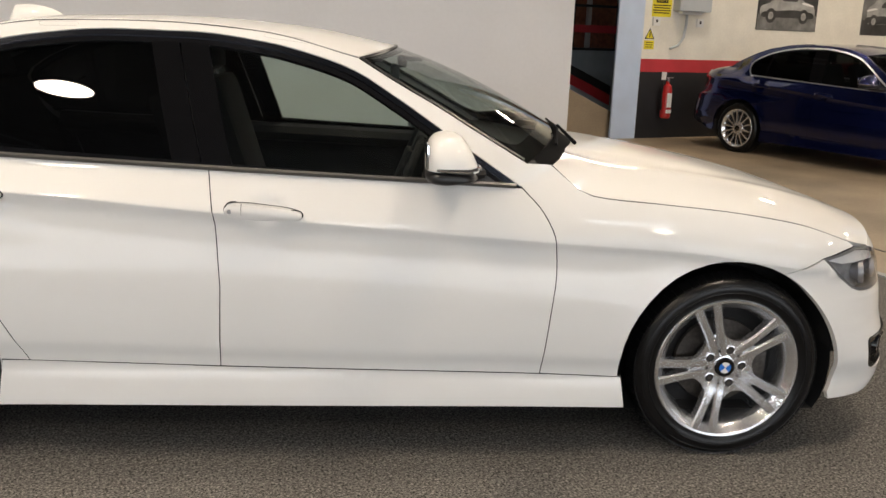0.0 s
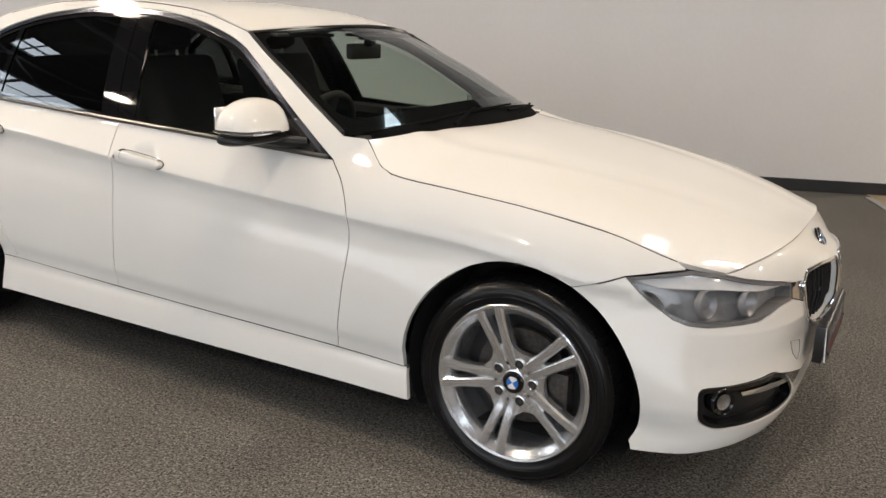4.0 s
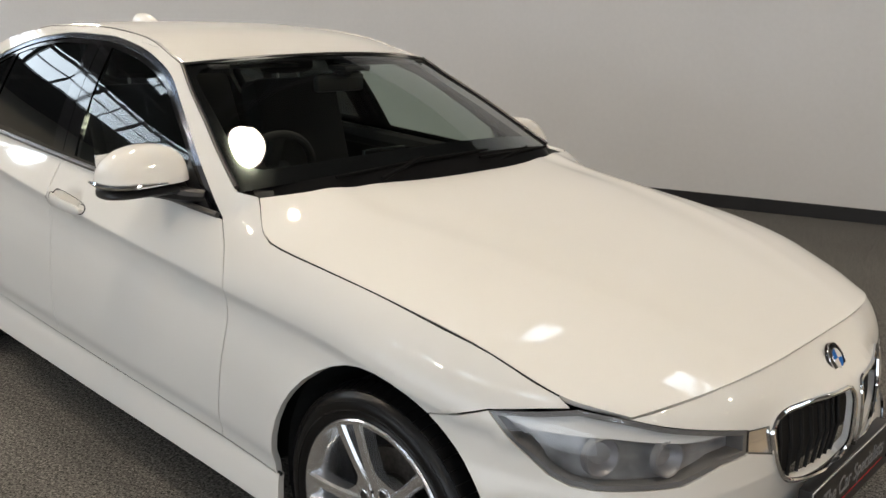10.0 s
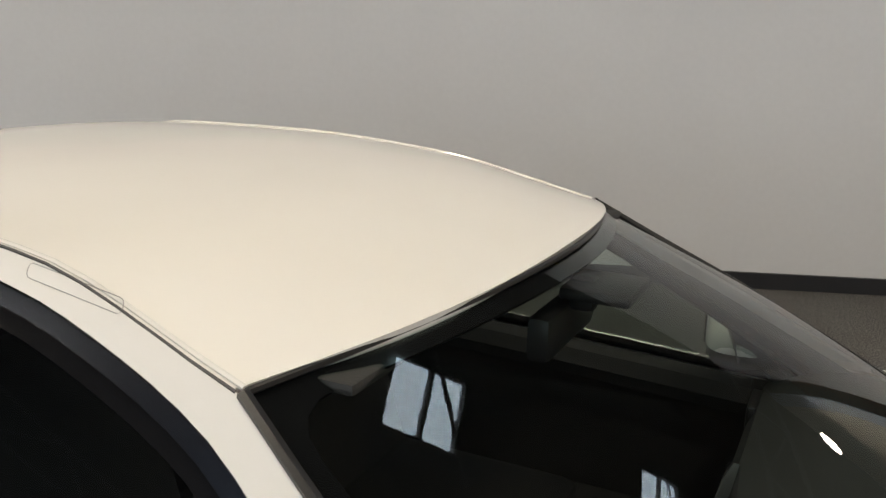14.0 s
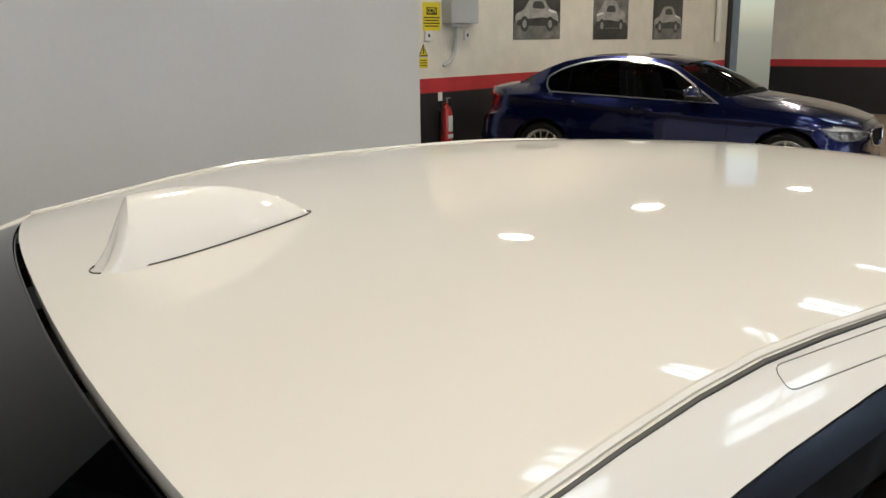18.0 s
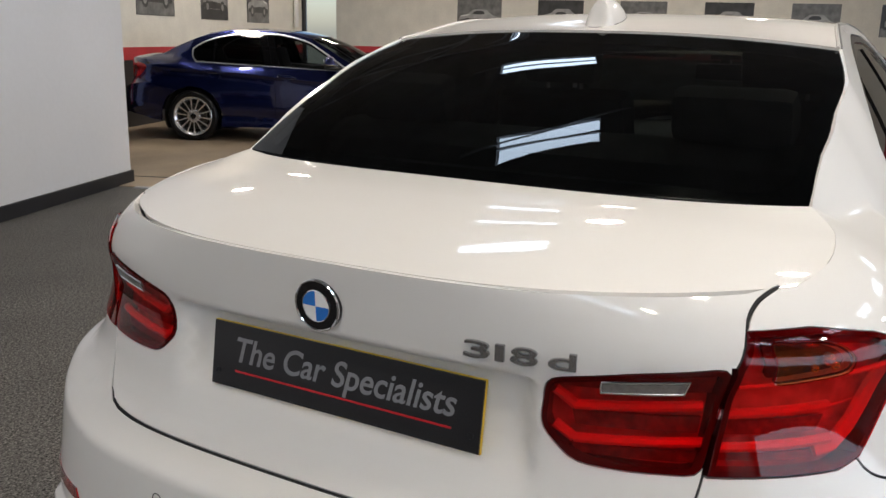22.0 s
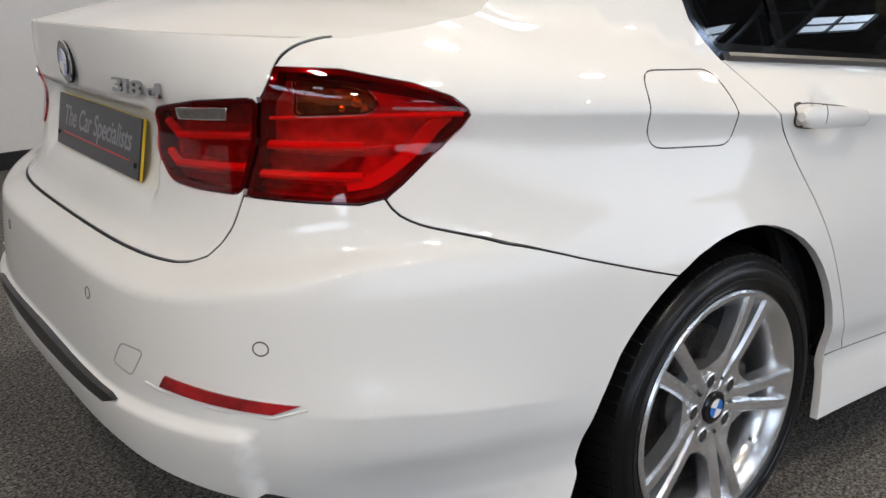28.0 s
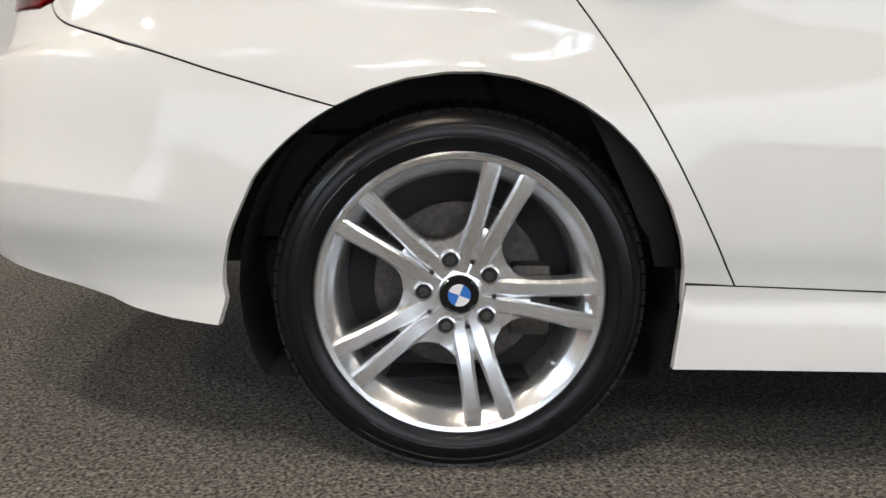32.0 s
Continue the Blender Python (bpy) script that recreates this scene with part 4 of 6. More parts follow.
    panel("front_bumper", [(NM, 0.766), fy(0.25, 0.764), fy(0.444, 0.753), fy(0.56, 0.740), fs(1.965, 0.722), (2.010, 0.726), (1.932, 0.738), (1.743, 0.711), fs(1.66, 0.686)] + arc(1.405, HUB, ARCH, 62, -5)
          + [(1.78, 0.235), (1.80, 0.208), (1.945, 0.208), (2.131, 0.232), (2.40, 0.232), (2.465, 0.232), (2.50, 0.262), (NM, 0.272)], flank, paint, thing, mirror=both, step=st, holes=[HEADLAMP, kid, FOG, INTAKE, chrome],
          ridges=[chin_line(d) for d in (-0.012, -0.004, 0.004, 0.012)] if fine else (), sink=lambda u, v: -0.18 * np.clip(0.560 - 0.03 * (u - 1.85) - v, 0, 0.075) * np.clip((u - 1.74) / 0.2, 0, 1) * np.clip((v - 0.30) / 0.14, 0, 1))
    for sg in both:
        mi = (sg,)
        hl = panel("headlamp", HEADLAMP, flank, LAMPGREY, thing, mirror=mi, off=-0.05, rim=0, step=0.03)
        panel("headlamp_glass", HEADLAMP, flank, LENS, hl, mirror=mi, off=0.001, rim=0, step=0.03).visible_shadow = False
        # white brow strip: ceiling reflection in the lens, drawn as colour
        panel("headlamp_brow_glint", HEADLAMP[-5:] + HEADLAMP[:1] + [(1.83, 0.685), (2.0, 0.680), (2.15, 0.663)], flank, BADGEWHITE, hl, mirror=mi, off=-0.012, rim=0.01, step=0.03)
        panel("headlamp_bezel", HEADLAMP, flank, LAMPEDGE, hl, mirror=mi, off=-0.004, rim=0.07, gap=0.0, step=0.02, holes=[shrink(HEADLAMP, 0.010)])
        for s, z, r in ((1.955, 0.645, 0.040), (2.10, 0.640, 0.038)):
            c = Vector(on_flank([(s, z)], -0.055, sg)[0])
            nrm = (Vector(on_flank([(s, z)], 0.1, sg)[0]) - Vector(on_flank([(s, z)], 0.0, sg)[0])).normalized()
            nrm = (nrm + Vector((1.2, 0, 0))).normalized()
            m = Matrix.Translation(c) @ nrm.to_track_quat("Z", "Y").to_matrix().to_4x4()
            part("headlamp_reflector", lathe([(0.006, -0.01), (r * 0.6, 0.005), (r, 0.035), (r * 1.08, 0.036), (r * 1.1, 0.02)], 28, "z"), LAMPSATIN, hl).matrix_local = m
            part("headlamp_ring", ring(bmesh.new(), [(r * math.cos(a), r * math.sin(a), 0.037) for a in np.linspace(0, 2 * math.pi, 28, endpoint=False)], 0.002), LAMPSATIN, hl).matrix_local = m
        panel("nose_chrome", chrome, flank, CHROME, thing, mirror=mi, off=-0.002, step=0.02)
        kg = panel("kidney_grille", kid, flank, MATT, thing, mirror=mi, off=-0.05, rim=0, step=0.03)
        part("grille_surround", ring(bmesh.new(), on_flank(dense(kid, 0.012), 0.003, sg), 0.0065, 8), CHROME, kg)
        for i in range(9):
            y = 0.055 + 0.0335 * i
            z0, z1 = 0.500 + 0.0 * i, 0.672
            if y > 0.28:
                z0 = 0.525
            pts = on_flank([fy(y, z0 + 0.004), fy(y, (z0 + z1) / 2), fy(y, z1 - 0.004)], -0.022, sg)
            part("grille_slat", tube(bmesh.new(), pts, 0.0050, 6), MATT, kg)
        fg = panel("fog_recess", FOG, flank, TRIM, thing, mirror=mi, off=-0.035, rim=0, step=0.03)
        panel("fog_frame", FOG, flank, GLOSSBLACK, fg, mirror=mi, off=-0.004, rim=0.032, gap=0.0, step=0.015, holes=[shrink(FOG, 0.012)])
        c = Vector(on_flank([(1.995, 0.372)], -0.022, sg)[0])
        m = Matrix.Translation(c) @ Vector((0.8, -0.6 * sg, 0)).to_track_quat("Z", "Y").to_matrix().to_4x4()
        part("fog_lamp", lathe([(0.0, 0.004), (0.022, 0.008), (0.032, 0.012), (0.038, 0.016), (0.042, 0.01), (0.042, -0.02)], 28, "z"), GLOSSBLACK, fg).matrix_local = m
        part("fog_reflector", lathe([(0.0, 0.006), (0.018, 0.010), (0.024, 0.0135)], 20, "z"), STEEL, fg).matrix_local = m
        panel("fog_blade", [(2.045, 0.396), (2.16, 0.398), (2.262, 0.386), (2.268, 0.374), (2.16, 0.381), (2.05, 0.384)], flank, CHROME, fg, mirror=mi, off=-0.004, rim=0.012, gap=0, step=0.02)
        panel("intake", INTAKE, flank, MATT, thing, mirror=mi, off=-0.05, rim=0, step=0.04)
    for x in (1.405, -1.405):
        for sg in (-1, 1):
            w = empty("wheel")
            w.parent = thing
            w.matrix_local = pose(x, sg * (0.860 if x > 0 else 0.872), HUB) @ (Matrix() if sg < 0 else pose(0, 0, 0, 0, 0, 180)) @ Matrix.Scale(1.03, 4)
            make_wheel(w, 39.6 if x > 0 else 69, "double" if fine else "many")
            bm = bmesh.new()
            pr = [(ARCH - 0.002, 0.035), (ARCH - 0.002, 0.34), (0.05, 0.34)]
            bm = lathe(pr, 40)
            for v in [v for v in bm.verts if v.co.z < -0.16]:
                v.co.z = -0.16
            part("wheel_arch_liner", bm, MATT, w, smooth=False)
    for nm, b in (("underbody", (0, 0, 0.29, 3.7, 1.2, 0.14)), ("floor_pan", (0.05, 0, 0.40, 1.7, 1.6, 0.3)), ("engine_tray", (1.75, 0, 0.40, 0.5, 1.25, 0.2)), ("boot_well", (-1.95, 0, 0.48, 0.7, 1.3, 0.2))):
        part(nm, boxes(b), MATT, thing, smooth=False)
    cabin(thing)


def mirror_shell(sg, base=False):
    """The mirror's painted cap, or the dark shell under it."""
    bm = bmesh.new()
    bmesh.ops.create_uvsphere(bm, u_segments=28, v_segments=18, radius=1)
    for v in bm.verts:
        x, y, z = v.co
        k = 3.0
        r = (abs(x) ** k + abs(y) ** k + abs(z) ** k) ** (-1 / k)
        x, y, z = x * r, y * r, z * r
        taper = 1 - 0.22 * max(0, y)
        drop = 1 - 0.52 * max(0, (y + 0.35) / 1.35) ** 2.2
        px = (0.095 * x) * (1 - 0.40 * max(0, z)) if x > 0 else 0.072 * x
        if base:
            pz = 0.985 + (0.030 * max(z, 0) + 0.022 * min(z, 0) * (1 - 0.6 * max(0, x)))
            v.co = (0.412 + px * 0.97, -(0.905 + 0.150 * y * taper * 0.98) * sg, pz)
        else:
            pz = 1.012 + (0.108 * z * drop if z > 0 else 0.006 * z)
            v.co = (0.412 + px, -(0.905 + 0.152 * y * taper) * sg, pz)
    return bm


def lamp_bar(parent, s0, s1, z0, z1, sg, r=0.0075, deep=-0.013):
    """A clear light rod behind the lens."""
    pts = [(s0 + (s1 - s0) * i / 12, z0 + (z1 - z0) * i / 12) for i in range(13)]
    part("light_bar", tube(bmesh.new(), on_flank(pts, deep, sg), r, 8), LAMPWHITE, parent)


def lamp_parts(lo, li, mi):
    """Reflectors, light rods, indicator and edges behind the red lenses of a tail lamp."""
    sg = mi[0]
    for lamp, shape in ((lo, LAMP_OUT), (li, LAMP_IN)):
        panel("lamp_bowl", shape, flank, LAMPBOWL, lamp, mirror=mi, off=-0.032, rim=0, gap=0, step=0.03)
        panel("lamp_edge", shape, flank, LAMPEDGERED, lamp, mirror=mi, off=0.0002, rim=0.034, gap=0.0, step=0.02, holes=[shrink(list(shape), 0.0075)])
    # outer half: two rods, a broad guide that turns up along the slanting edge, dark louvres, amber cell above a thin ridge
    for z in (0.888, 0.845):
        lamp_bar(lo, -2.312, -2.150, z - 0.003, z + 0.002, sg)
    guide = [(-2.018, 0.930), (-2.062, 0.890), (-2.108, 0.850), (-2.138, 0.832), (-2.172, 0.826), (-2.176, 0.842), (-2.142, 0.850), (-2.112, 0.872), (-2.072, 0.908), (-2.046, 0.930)]
    panel("light_guide", guide, flank, LAMPWHITE, lo, mirror=mi, off=-0.012, rim=0.008, gap=0, step=0.02)
    lamp_bar(lo, -2.285, -2.131, 0.926, 0.937, sg, 0.003, -0.006)
    lamp_bar(lo, -2.131, -2.004, 0.937, 0.942, sg, 0.0042, -0.004)
    lamp_bar(lo, -2.212, -2.108, 0.883, 0.893, sg, 0.0018, -0.010)
    for z0, z1 in ((0.877, 0.858), (0.834, 0.824)):
        panel("lamp_louvre", [(-2.315, z0), (-2.150, z0), (-2.165, z1), (-2.318, z1)], flank, LAMPDARK, lo, mirror=mi, off=-0.020, rim=0.006, gap=0, step=0.03)
    panel("indicator_bowl", shrink(AMBER_CELL, -0.004), flank, AMBERBOWL, lo, mirror=mi, off=-0.022, rim=0.004, gap=0, step=0.02)
    panel("indicator_lens", AMBER_CELL, flank, AMBERGLASS, lo, mirror=mi, off=0.004, rim=0.002, gap=0, step=0.02).visible_shadow = False
    part("indicator_rim", ring(bmesh.new(), on_flank(dense(AMBER_CELL, 0.01), -0.004, sg), 0.0016, 5), LAMPEDGERED, lo)
    for s0, z0, r in ((-2.150, 0.962, 0.010), (-2.142, 0.948, 0.007), (-2.176, 0.944, 0.006)):
        bm = bmesh.new()
        bmesh.ops.create_icosphere(bm, subdivisions=2, radius=r, matrix=Matrix.Translation(on_flank([(s0, z0)], -0.016, sg)[0]))
        part("indicator_bulb", bm, AMBER, lo)
    # inner half: rods, louvres, reversing light
    for z in (0.884, 0.838):
        lamp_bar(li, -2.500, -2.330, z - 0.003, z + 0.010, sg)
        lamp_bar(li, -2.528, -2.500, z + 0.014, z - 0.003, sg)
    for z0, z1 in ((0.872, 0.852), (0.826, 0.813)):
        panel("lamp_louvre", [(-2.505, z0), (-2.330, z0 + 0.008), (-2.335, z1 + 0.006), (-2.500, z1)], flank, LAMPDARK, li, mirror=mi, off=-0.020, rim=0.006, gap=0, step=0.03)
    panel("lamp_louvre", [(-2.535, 0.922), (-2.310, 0.948), (-2.314, 0.910), (-2.530, 0.900)], flank, LAMPDARK, li, mirror=mi, off=-0.018, rim=0.006, gap=0, step=0.03)
    glassy = [(-2.462, 0.930), (-2.352, 0.940), (-2.357, 0.921), (-2.462, 0.914)]
    panel("reversing_light", glassy, flank, STEEL, li, mirror=mi, off=0.0052, rim=0.002, gap=0, step=0.02)
    part("reversing_frame", ring(bmesh.new(), on_flank(dense(glassy, 0.01), 0.006, sg), 0.0016, 5), CHROME, li)


def cabin(thing):
    """Seats, dashboard and steering wheel, seen through the glass."""
    part("cabin_floor", boxes((-0.35, 0, 0.42, 2.2, 1.45, 0.06)), CABIN, thing, smooth=False)
    prof = [(0.98, 0.97), (0.90, 1.002), (0.78, 1.004), (0.66, 0.996), (0.56, 0.978), (0.495, 0.945), (0.475, 0.90), (0.485, 0.82), (0.53, 0.74), (0.60, 0.66)]
    bm, rows = bmesh.new(), []
    for i in range(33):
        y = -0.70 + 1.40 * i / 32
        hood = math.exp(-((y + 0.36) / 0.20) ** 4)
        slim = 1 - 0.66 * (abs(y) / 0.70) ** 2.2
        rows.append([bm.verts.new((x if x < 0.6 else 0.6 + (x - 0.6) * slim, y, z + 0.040 * hood * math.exp(-((x - 0.53) / 0.11) ** 2) - 0.025 * hood * (x < 0.49))) for x, z in prof])
    for a, b in zip(rows, rows[1:]):
        for j in range(len(prof) - 1):
            bm.faces.new((a[j], a[j + 1], b[j + 1], b[j]))
    part("dashboard", bm, DASH, thing)
    part("centre_screen", boxes((0.505, 0.0, 1.005, 0.02, 0.20, 0.075), bevel=0.006), GLOSSBLACK, thing)
    for y in (-0.62, -0.10, 0.10, 0.62):
        part("air_vent", boxes((0.482, y, 0.915, 0.02, 0.11, 0.05), bevel=0.006), TRIM, thing)
    part("centre_console", boxes((0.20, 0, 0.60, 0.75, 0.24, 0.22), (0.44, 0, 0.75, 0.12, 0.24, 0.20), bevel=0.03), CABIN, thing)
    for sg in (-1, 1):
        part("sun_visor", boxes((0.13, sg * 0.32, 1.318, 0.15, 0.36, 0.014), bevel=0.006), DASH, thing)
    for sg in (-1, 1):
        seat = part("front_seat", boxes((-0.12, sg * 0.36, 0.60, 0.52, 0.50, 0.16), bevel=0.05), CLOTH, thing)
        bm = bmesh.new()
        box(bm, 0, 0, 0.30, 0.13, 0.48, 0.62, 0.05, m=pose(-0.36, sg * 0.36, 0.62, 0, -17, 0))
        part("seat_back", bm, CLOTH, seat)
        bm = bmesh.new()
        box(bm, 0, 0, 0.725, 0.10, 0.27, 0.19, 0.045, m=pose(-0.37, sg * 0.36, 0.62, 0, -15, 0))
        part("headrest", bm, CLOTH, seat)
        for d in (-0.06, 0.06):
            part("headrest_post", tube(bmesh.new(), [(-0.52, sg * 0.36 + d, 1.18), (-0.545, sg * 0.36 + d, 1.28)], 0.006, 6), STEEL, seat)
    bench = part("rear_bench", boxes((-1.02, 0, 0.60, 0.50, 1.28, 0.18), bevel=0.05), CLOTH, thing)
    bm = bmesh.new()
    box(bm, 0, 0, 0.28, 0.14, 1.26, 0.60, 0.05, m=pose(-1.25, 0, 0.62, 0, -24, 0))
    part("bench_back", bm, CLOTH, bench)
    for y in (-0.40, 0.40):
        bm = bmesh.new()
        box(bm, 0, 0, 0.64, 0.08, 0.26, 0.12, 0.035, m=pose(-1.26, y, 0.62, 0, -20, 0))
        part("headrest", bm, CLOTH, bench)
    part("parcel_shelf", boxes((-1.66, 0, 1.055, 0.42, 1.10, 0.03)), CABIN, thing, smooth=False)
    m = pose(0.30, -0.36, 0.93, 0, -68, 0)
    sw = part("steering_wheel", ring(bmesh.new(), [(0.185 * math.cos(a), 0.185 * math.sin(a), 0) for a in np.linspace(0, 2 * math.pi, 40, endpoint=False)], 0.015, 10), CABIN, thing)
    sw.matrix_local = m
    bm = boxes((0, 0, 0, 0.34, 0.045, 0.02), (0, -0.09, 0, 0.05, 0.18, 0.02), (0, 0, 0.005, 0.15, 0.13, 0.04), bevel=0.008)
    bmesh.ops.rotate(bm, verts=bm.verts, matrix=Matrix.Rotation(radians(90), 3, "Z"))
    part("steering_boss", bm, CABIN, sw)
    part("interior_mirror", boxes((0.255, 0, 1.255, 0.035, 0.22, 0.065), (0.285, 0, 1.300, 0.04, 0.04, 0.05), bevel=0.012), TRIM, thing)
    part("sensor_housing", boxes((0.315, 0, 1.312, 0.10, 0.12, 0.018), bevel=0.006), TRIM, thing)


LAMPGREY = material("lamp_grey", (0.38, 0.38, 0.39), 0.3, metal=0.2, stain_shade=0.35, stain_shade_size=16)
LAMPEDGE = material("lamp_bezel", (0.16, 0.16, 0.165), 0.35)
LAMPSATIN = material("lamp_reflector", (0.42, 0.42, 0.44), 0.5, metal=0.7)
REDGLASS = glass("red_lens_glass", (0.86, 0.030, 0.026), 1.5)
AMBERGLASS = glass("amber_lens_glass", (0.62, 0.20, 0.06), 1.5)
LAMPWHITE = material("light_rod_clear", (0.80, 0.78, 0.76), 0.25, spec=0.6)
LAMPBOWL = material("lamp_bowl_silver", (0.62, 0.61, 0.60), 0.35, metal=0.25, grain=0.25, grain_size=45)
LAMPDARK = material("lamp_louvre_grey", (0.22, 0.21, 0.21), 0.3, metal=0.3, grain=0.4, grain_size=70)
LAMPEDGERED = material("lamp_edge_dark_red", (0.06, 0.004, 0.005), 0.2)
AMBERBOWL = material("amber_bowl", (0.16, 0.10, 0.05), 0.2, metal=0.5, grain=0.5, grain_size=60)
LETTER = material("model_letter_chrome", (0.36, 0.36, 0.37), 0.2, metal=0.9)
PLATE = material("plate_black", (0.012, 0.012, 0.014), 0.35, grain=0.2, grain_size=400)
GREY = material("plate_grey", (0.21, 0.215, 0.23), 0.4)
REDLINE = material("plate_red", (0.50, 0.01, 0.02), 0.4)
YELLOW = material("plate_yellow", (0.75, 0.50, 0.02), 0.4)

car = empty("saloon_car", "white four-door saloon car with silver alloy wheels on carpet", "car")
build_car(car, WHITE, CLEAR)


def seam(name, pts, fn=None, closed=True, r=0.0016, off=-0.0004, parent=None):
    """A thin shut line laid in the skin."""
    p = on_flank(pts, off) if fn is None else [tuple(q) for q in fn(np.array([a for a, _ in pts]), np.array([b for _, b in pts]))]
    bm = bmesh.new()
    (ring(bm, p, r, 5) if closed else tube(bm, p, r, 5))
    return part(name, bm, SEAMLIGHT if name in ("towing_cover", "roof_cap") else SEAM, parent or car)


# fuel flap, parking sensors, towing covers, reflectors, diffuser, exhaust
seam("fuel_flap", dense(rounded([(-1.662, 1.0), (-1.425, 0.995), (-1.425, 0.860), (-1.672, 0.870)], 0.045, 5), 0.015))
for s, z in ((at_y(0.289, 0.6, False), 0.600), (at_x(-2.322, 0.603), 0.603)):
    for sg in (1, -1):
        c = on_flank([(s + 0.0105 * math.cos(a), z + 0.0105 * math.sin(a)) for a in np.linspace(0, 2 * math.pi, 16, endpoint=False)], 0.0, sg)
        part("parking_sensor", ring(bmesh.new(), c, 0.0012, 5), SEAM, car)
seam("towing_cover", dense(rounded([(-2.519, 0.505), (-2.489, 0.549), (-2.424, 0.553), (-2.459, 0.500)], 0.012, 3), 0.01))
seam("towing_cover", dense(rounded([(2.269, 0.494), (2.346, 0.479), (2.349, 0.44), (2.325, 0.420), (2.285, 0.452)], 0.008, 3), 0.01))
for sg in (1, -1):
    panel("rear_reflector", [(-2.372, 0.529), (-2.165, 0.521), (-2.2, 0.504), (-2.385, 0.507)], flank, RED, car, mirror=(sg,), off=0.003, gap=0, step=0.02)
    part("reflector_lip", tube(bmesh.new(), on_flank([(-2.42, 0.503), (-2.385, 0.500), (-2.28, 0.498), (-2.2, 0.498), (-2.155, 0.515)], 0.0, sg), 0.0028, 6), WHITE, car)
panel("diffuser_strip", [(TM, 0.455), (-2.515, 0.453), (-2.488, 0.451), (-2.536, 0.431), (TM, 0.417)], flank, TRIM, car, mirror=(1, -1), off=0.0185, gap=0, step=0.03)
ex = part("exhaust_pipe", lathe([(0.032, 0.0), (0.037, 0.0), (0.037, 0.24), (0.032, 0.24), (0.032, 0.0)], 28), GLOSSBLACK, car, "dark exhaust tailpipe")
ex.matrix_local = pose(-2.41, 0.475, 0.315, 0, 0, -90)
part("exhaust_core", lathe([(0.0, 0.05), (0.030, 0.05)], 20), MATT, ex)
part("silencer", boxes((-1.98, 0.1, 0.32, 0.36, 0.95, 0.14), bevel=0.05), MATT, car)

# badges, model letters and plates
face = on_flank([(TM, 0.974)], 0.002)[0]
badge(car, Matrix.Translation((-2.3765, 0, 0.974)) @ pose(0, 0, 0, 90, 0, -90) @ pose(0, 0, 0, 4, 0, 0))
badge(car, Matrix.Translation((2.1375, 0, 0.7220)) @ look((0, 0, 0), (-0.85, 0, -0.53)), 0.041)
for ch, y in (("3", -0.264), ("1", -0.297), ("8", -0.331), ("d", -0.383)):
    s = at_y(-y, 0.953, False)
    p, q = Vector(on_flank([(s, 0.953)], 0.007)[0]), Vector(on_flank([(s + 0.02, 0.953)], 0.007)[0])
    yaw = math.degrees(math.atan2(p.y - q.y, p.x - q.x))
    writing("model_letter", ch, 0.034, Matrix.Translation(p) @ pose(0, 0, 0, 90, 0, yaw + 180), LETTER, car, thick=0.003, width=0.038 if ch != "1" else 0.013)


def plate(m, back):
    ob = part("show_plate", boxes((0, 0, 0, 0.52, 0.111, 0.004), bevel=0.0015), PLATE, car, "black dealer show plate with grey words", smooth=False)
    ob.matrix_local = m
    part("plate_edge", boxes((0, 0, -0.004, 0.5215, 0.1125, 0.005)), YELLOW if back else BADGEWHITE, ob, smooth=False)
    writing("plate_text", "The Car Specialists", 0.060, Matrix.Translation((0, 0.010, 0.0022)), GREY, ob, shear=0.22, thick=0.0004, width=0.425)
    part("plate_line", boxes((0.002, -0.0255, 0.0022, 0.42, 0.0032, 0.001)), REDLINE, ob, smooth=False)
    for x in (-0.245, 0.245):
        part("plate_screw", lathe([(0.0, 0.0), (0.005, 0.0005), (0.005, 0.003)], 10, "z"), MATT, ob).matrix_local = Matrix.Translation((x, -0.03, 0.0015))


plate(Matrix.Translation((-2.331, 0, 0.836)) @ pose(0, 0, 0, 82, 0, -90), True)
plate(Matrix.Translation((2.221, 0, 0.432)) @ pose(0, 0, 0, 86, 0, 90), False)
part("plate_holder", boxes((2.198, 0, 0.432, 0.03, 0.535, 0.122), bevel=0.004), TRIM, car)

# aerial fin, roof channel caps, wipers
bm = bmesh.new()
rings = []
fin_height = spl(0, 0.008, 0.04, 0.022, 0.08, 0.042, 0.13, 0.069, 0.35, 0.0655, 0.52, 0.0585, 0.78, 0.037, 0.92, 0.018, 1, 0.003)
for i in range(31):
    t = i / 30
    x = -1.254 + 0.222 * t
    zb = float(roof_skin(np.array([0.0]), np.array([(0.25 - x) / 1.56]))[0][2]) - 0.004
    hgt = float(fin_height(t))
    wd = 0.034 * math.sqrt(max(0.0, 1 - (1.06 * t - 0.03) ** 2)) * min(1, 0.55 + 3 * t) + 0.003
    lean = 0.012 * (1 - t) ** 3
    rings.append([bm.verts.new((x + lean * max(0, math.sin(a)) ** 1.5, wd * math.cos(a) * (1 - 0.35 * math.sin(a)) if math.sin(a) > 0 else wd * math.cos(a), zb + hgt * max(0, math.sin(a)) ** 0.8)) for a in np.linspace(0, math.pi, 17)])
for a, b in zip(rings, rings[1:]):
    for i in range(16):
        bm.faces.new((a[i], a[i + 1], b[i + 1], b[i]))
bm.faces.new(rings[0]), bm.faces.new(rings[-1])
fin = part("aerial_fin", bm, WHITE, car)
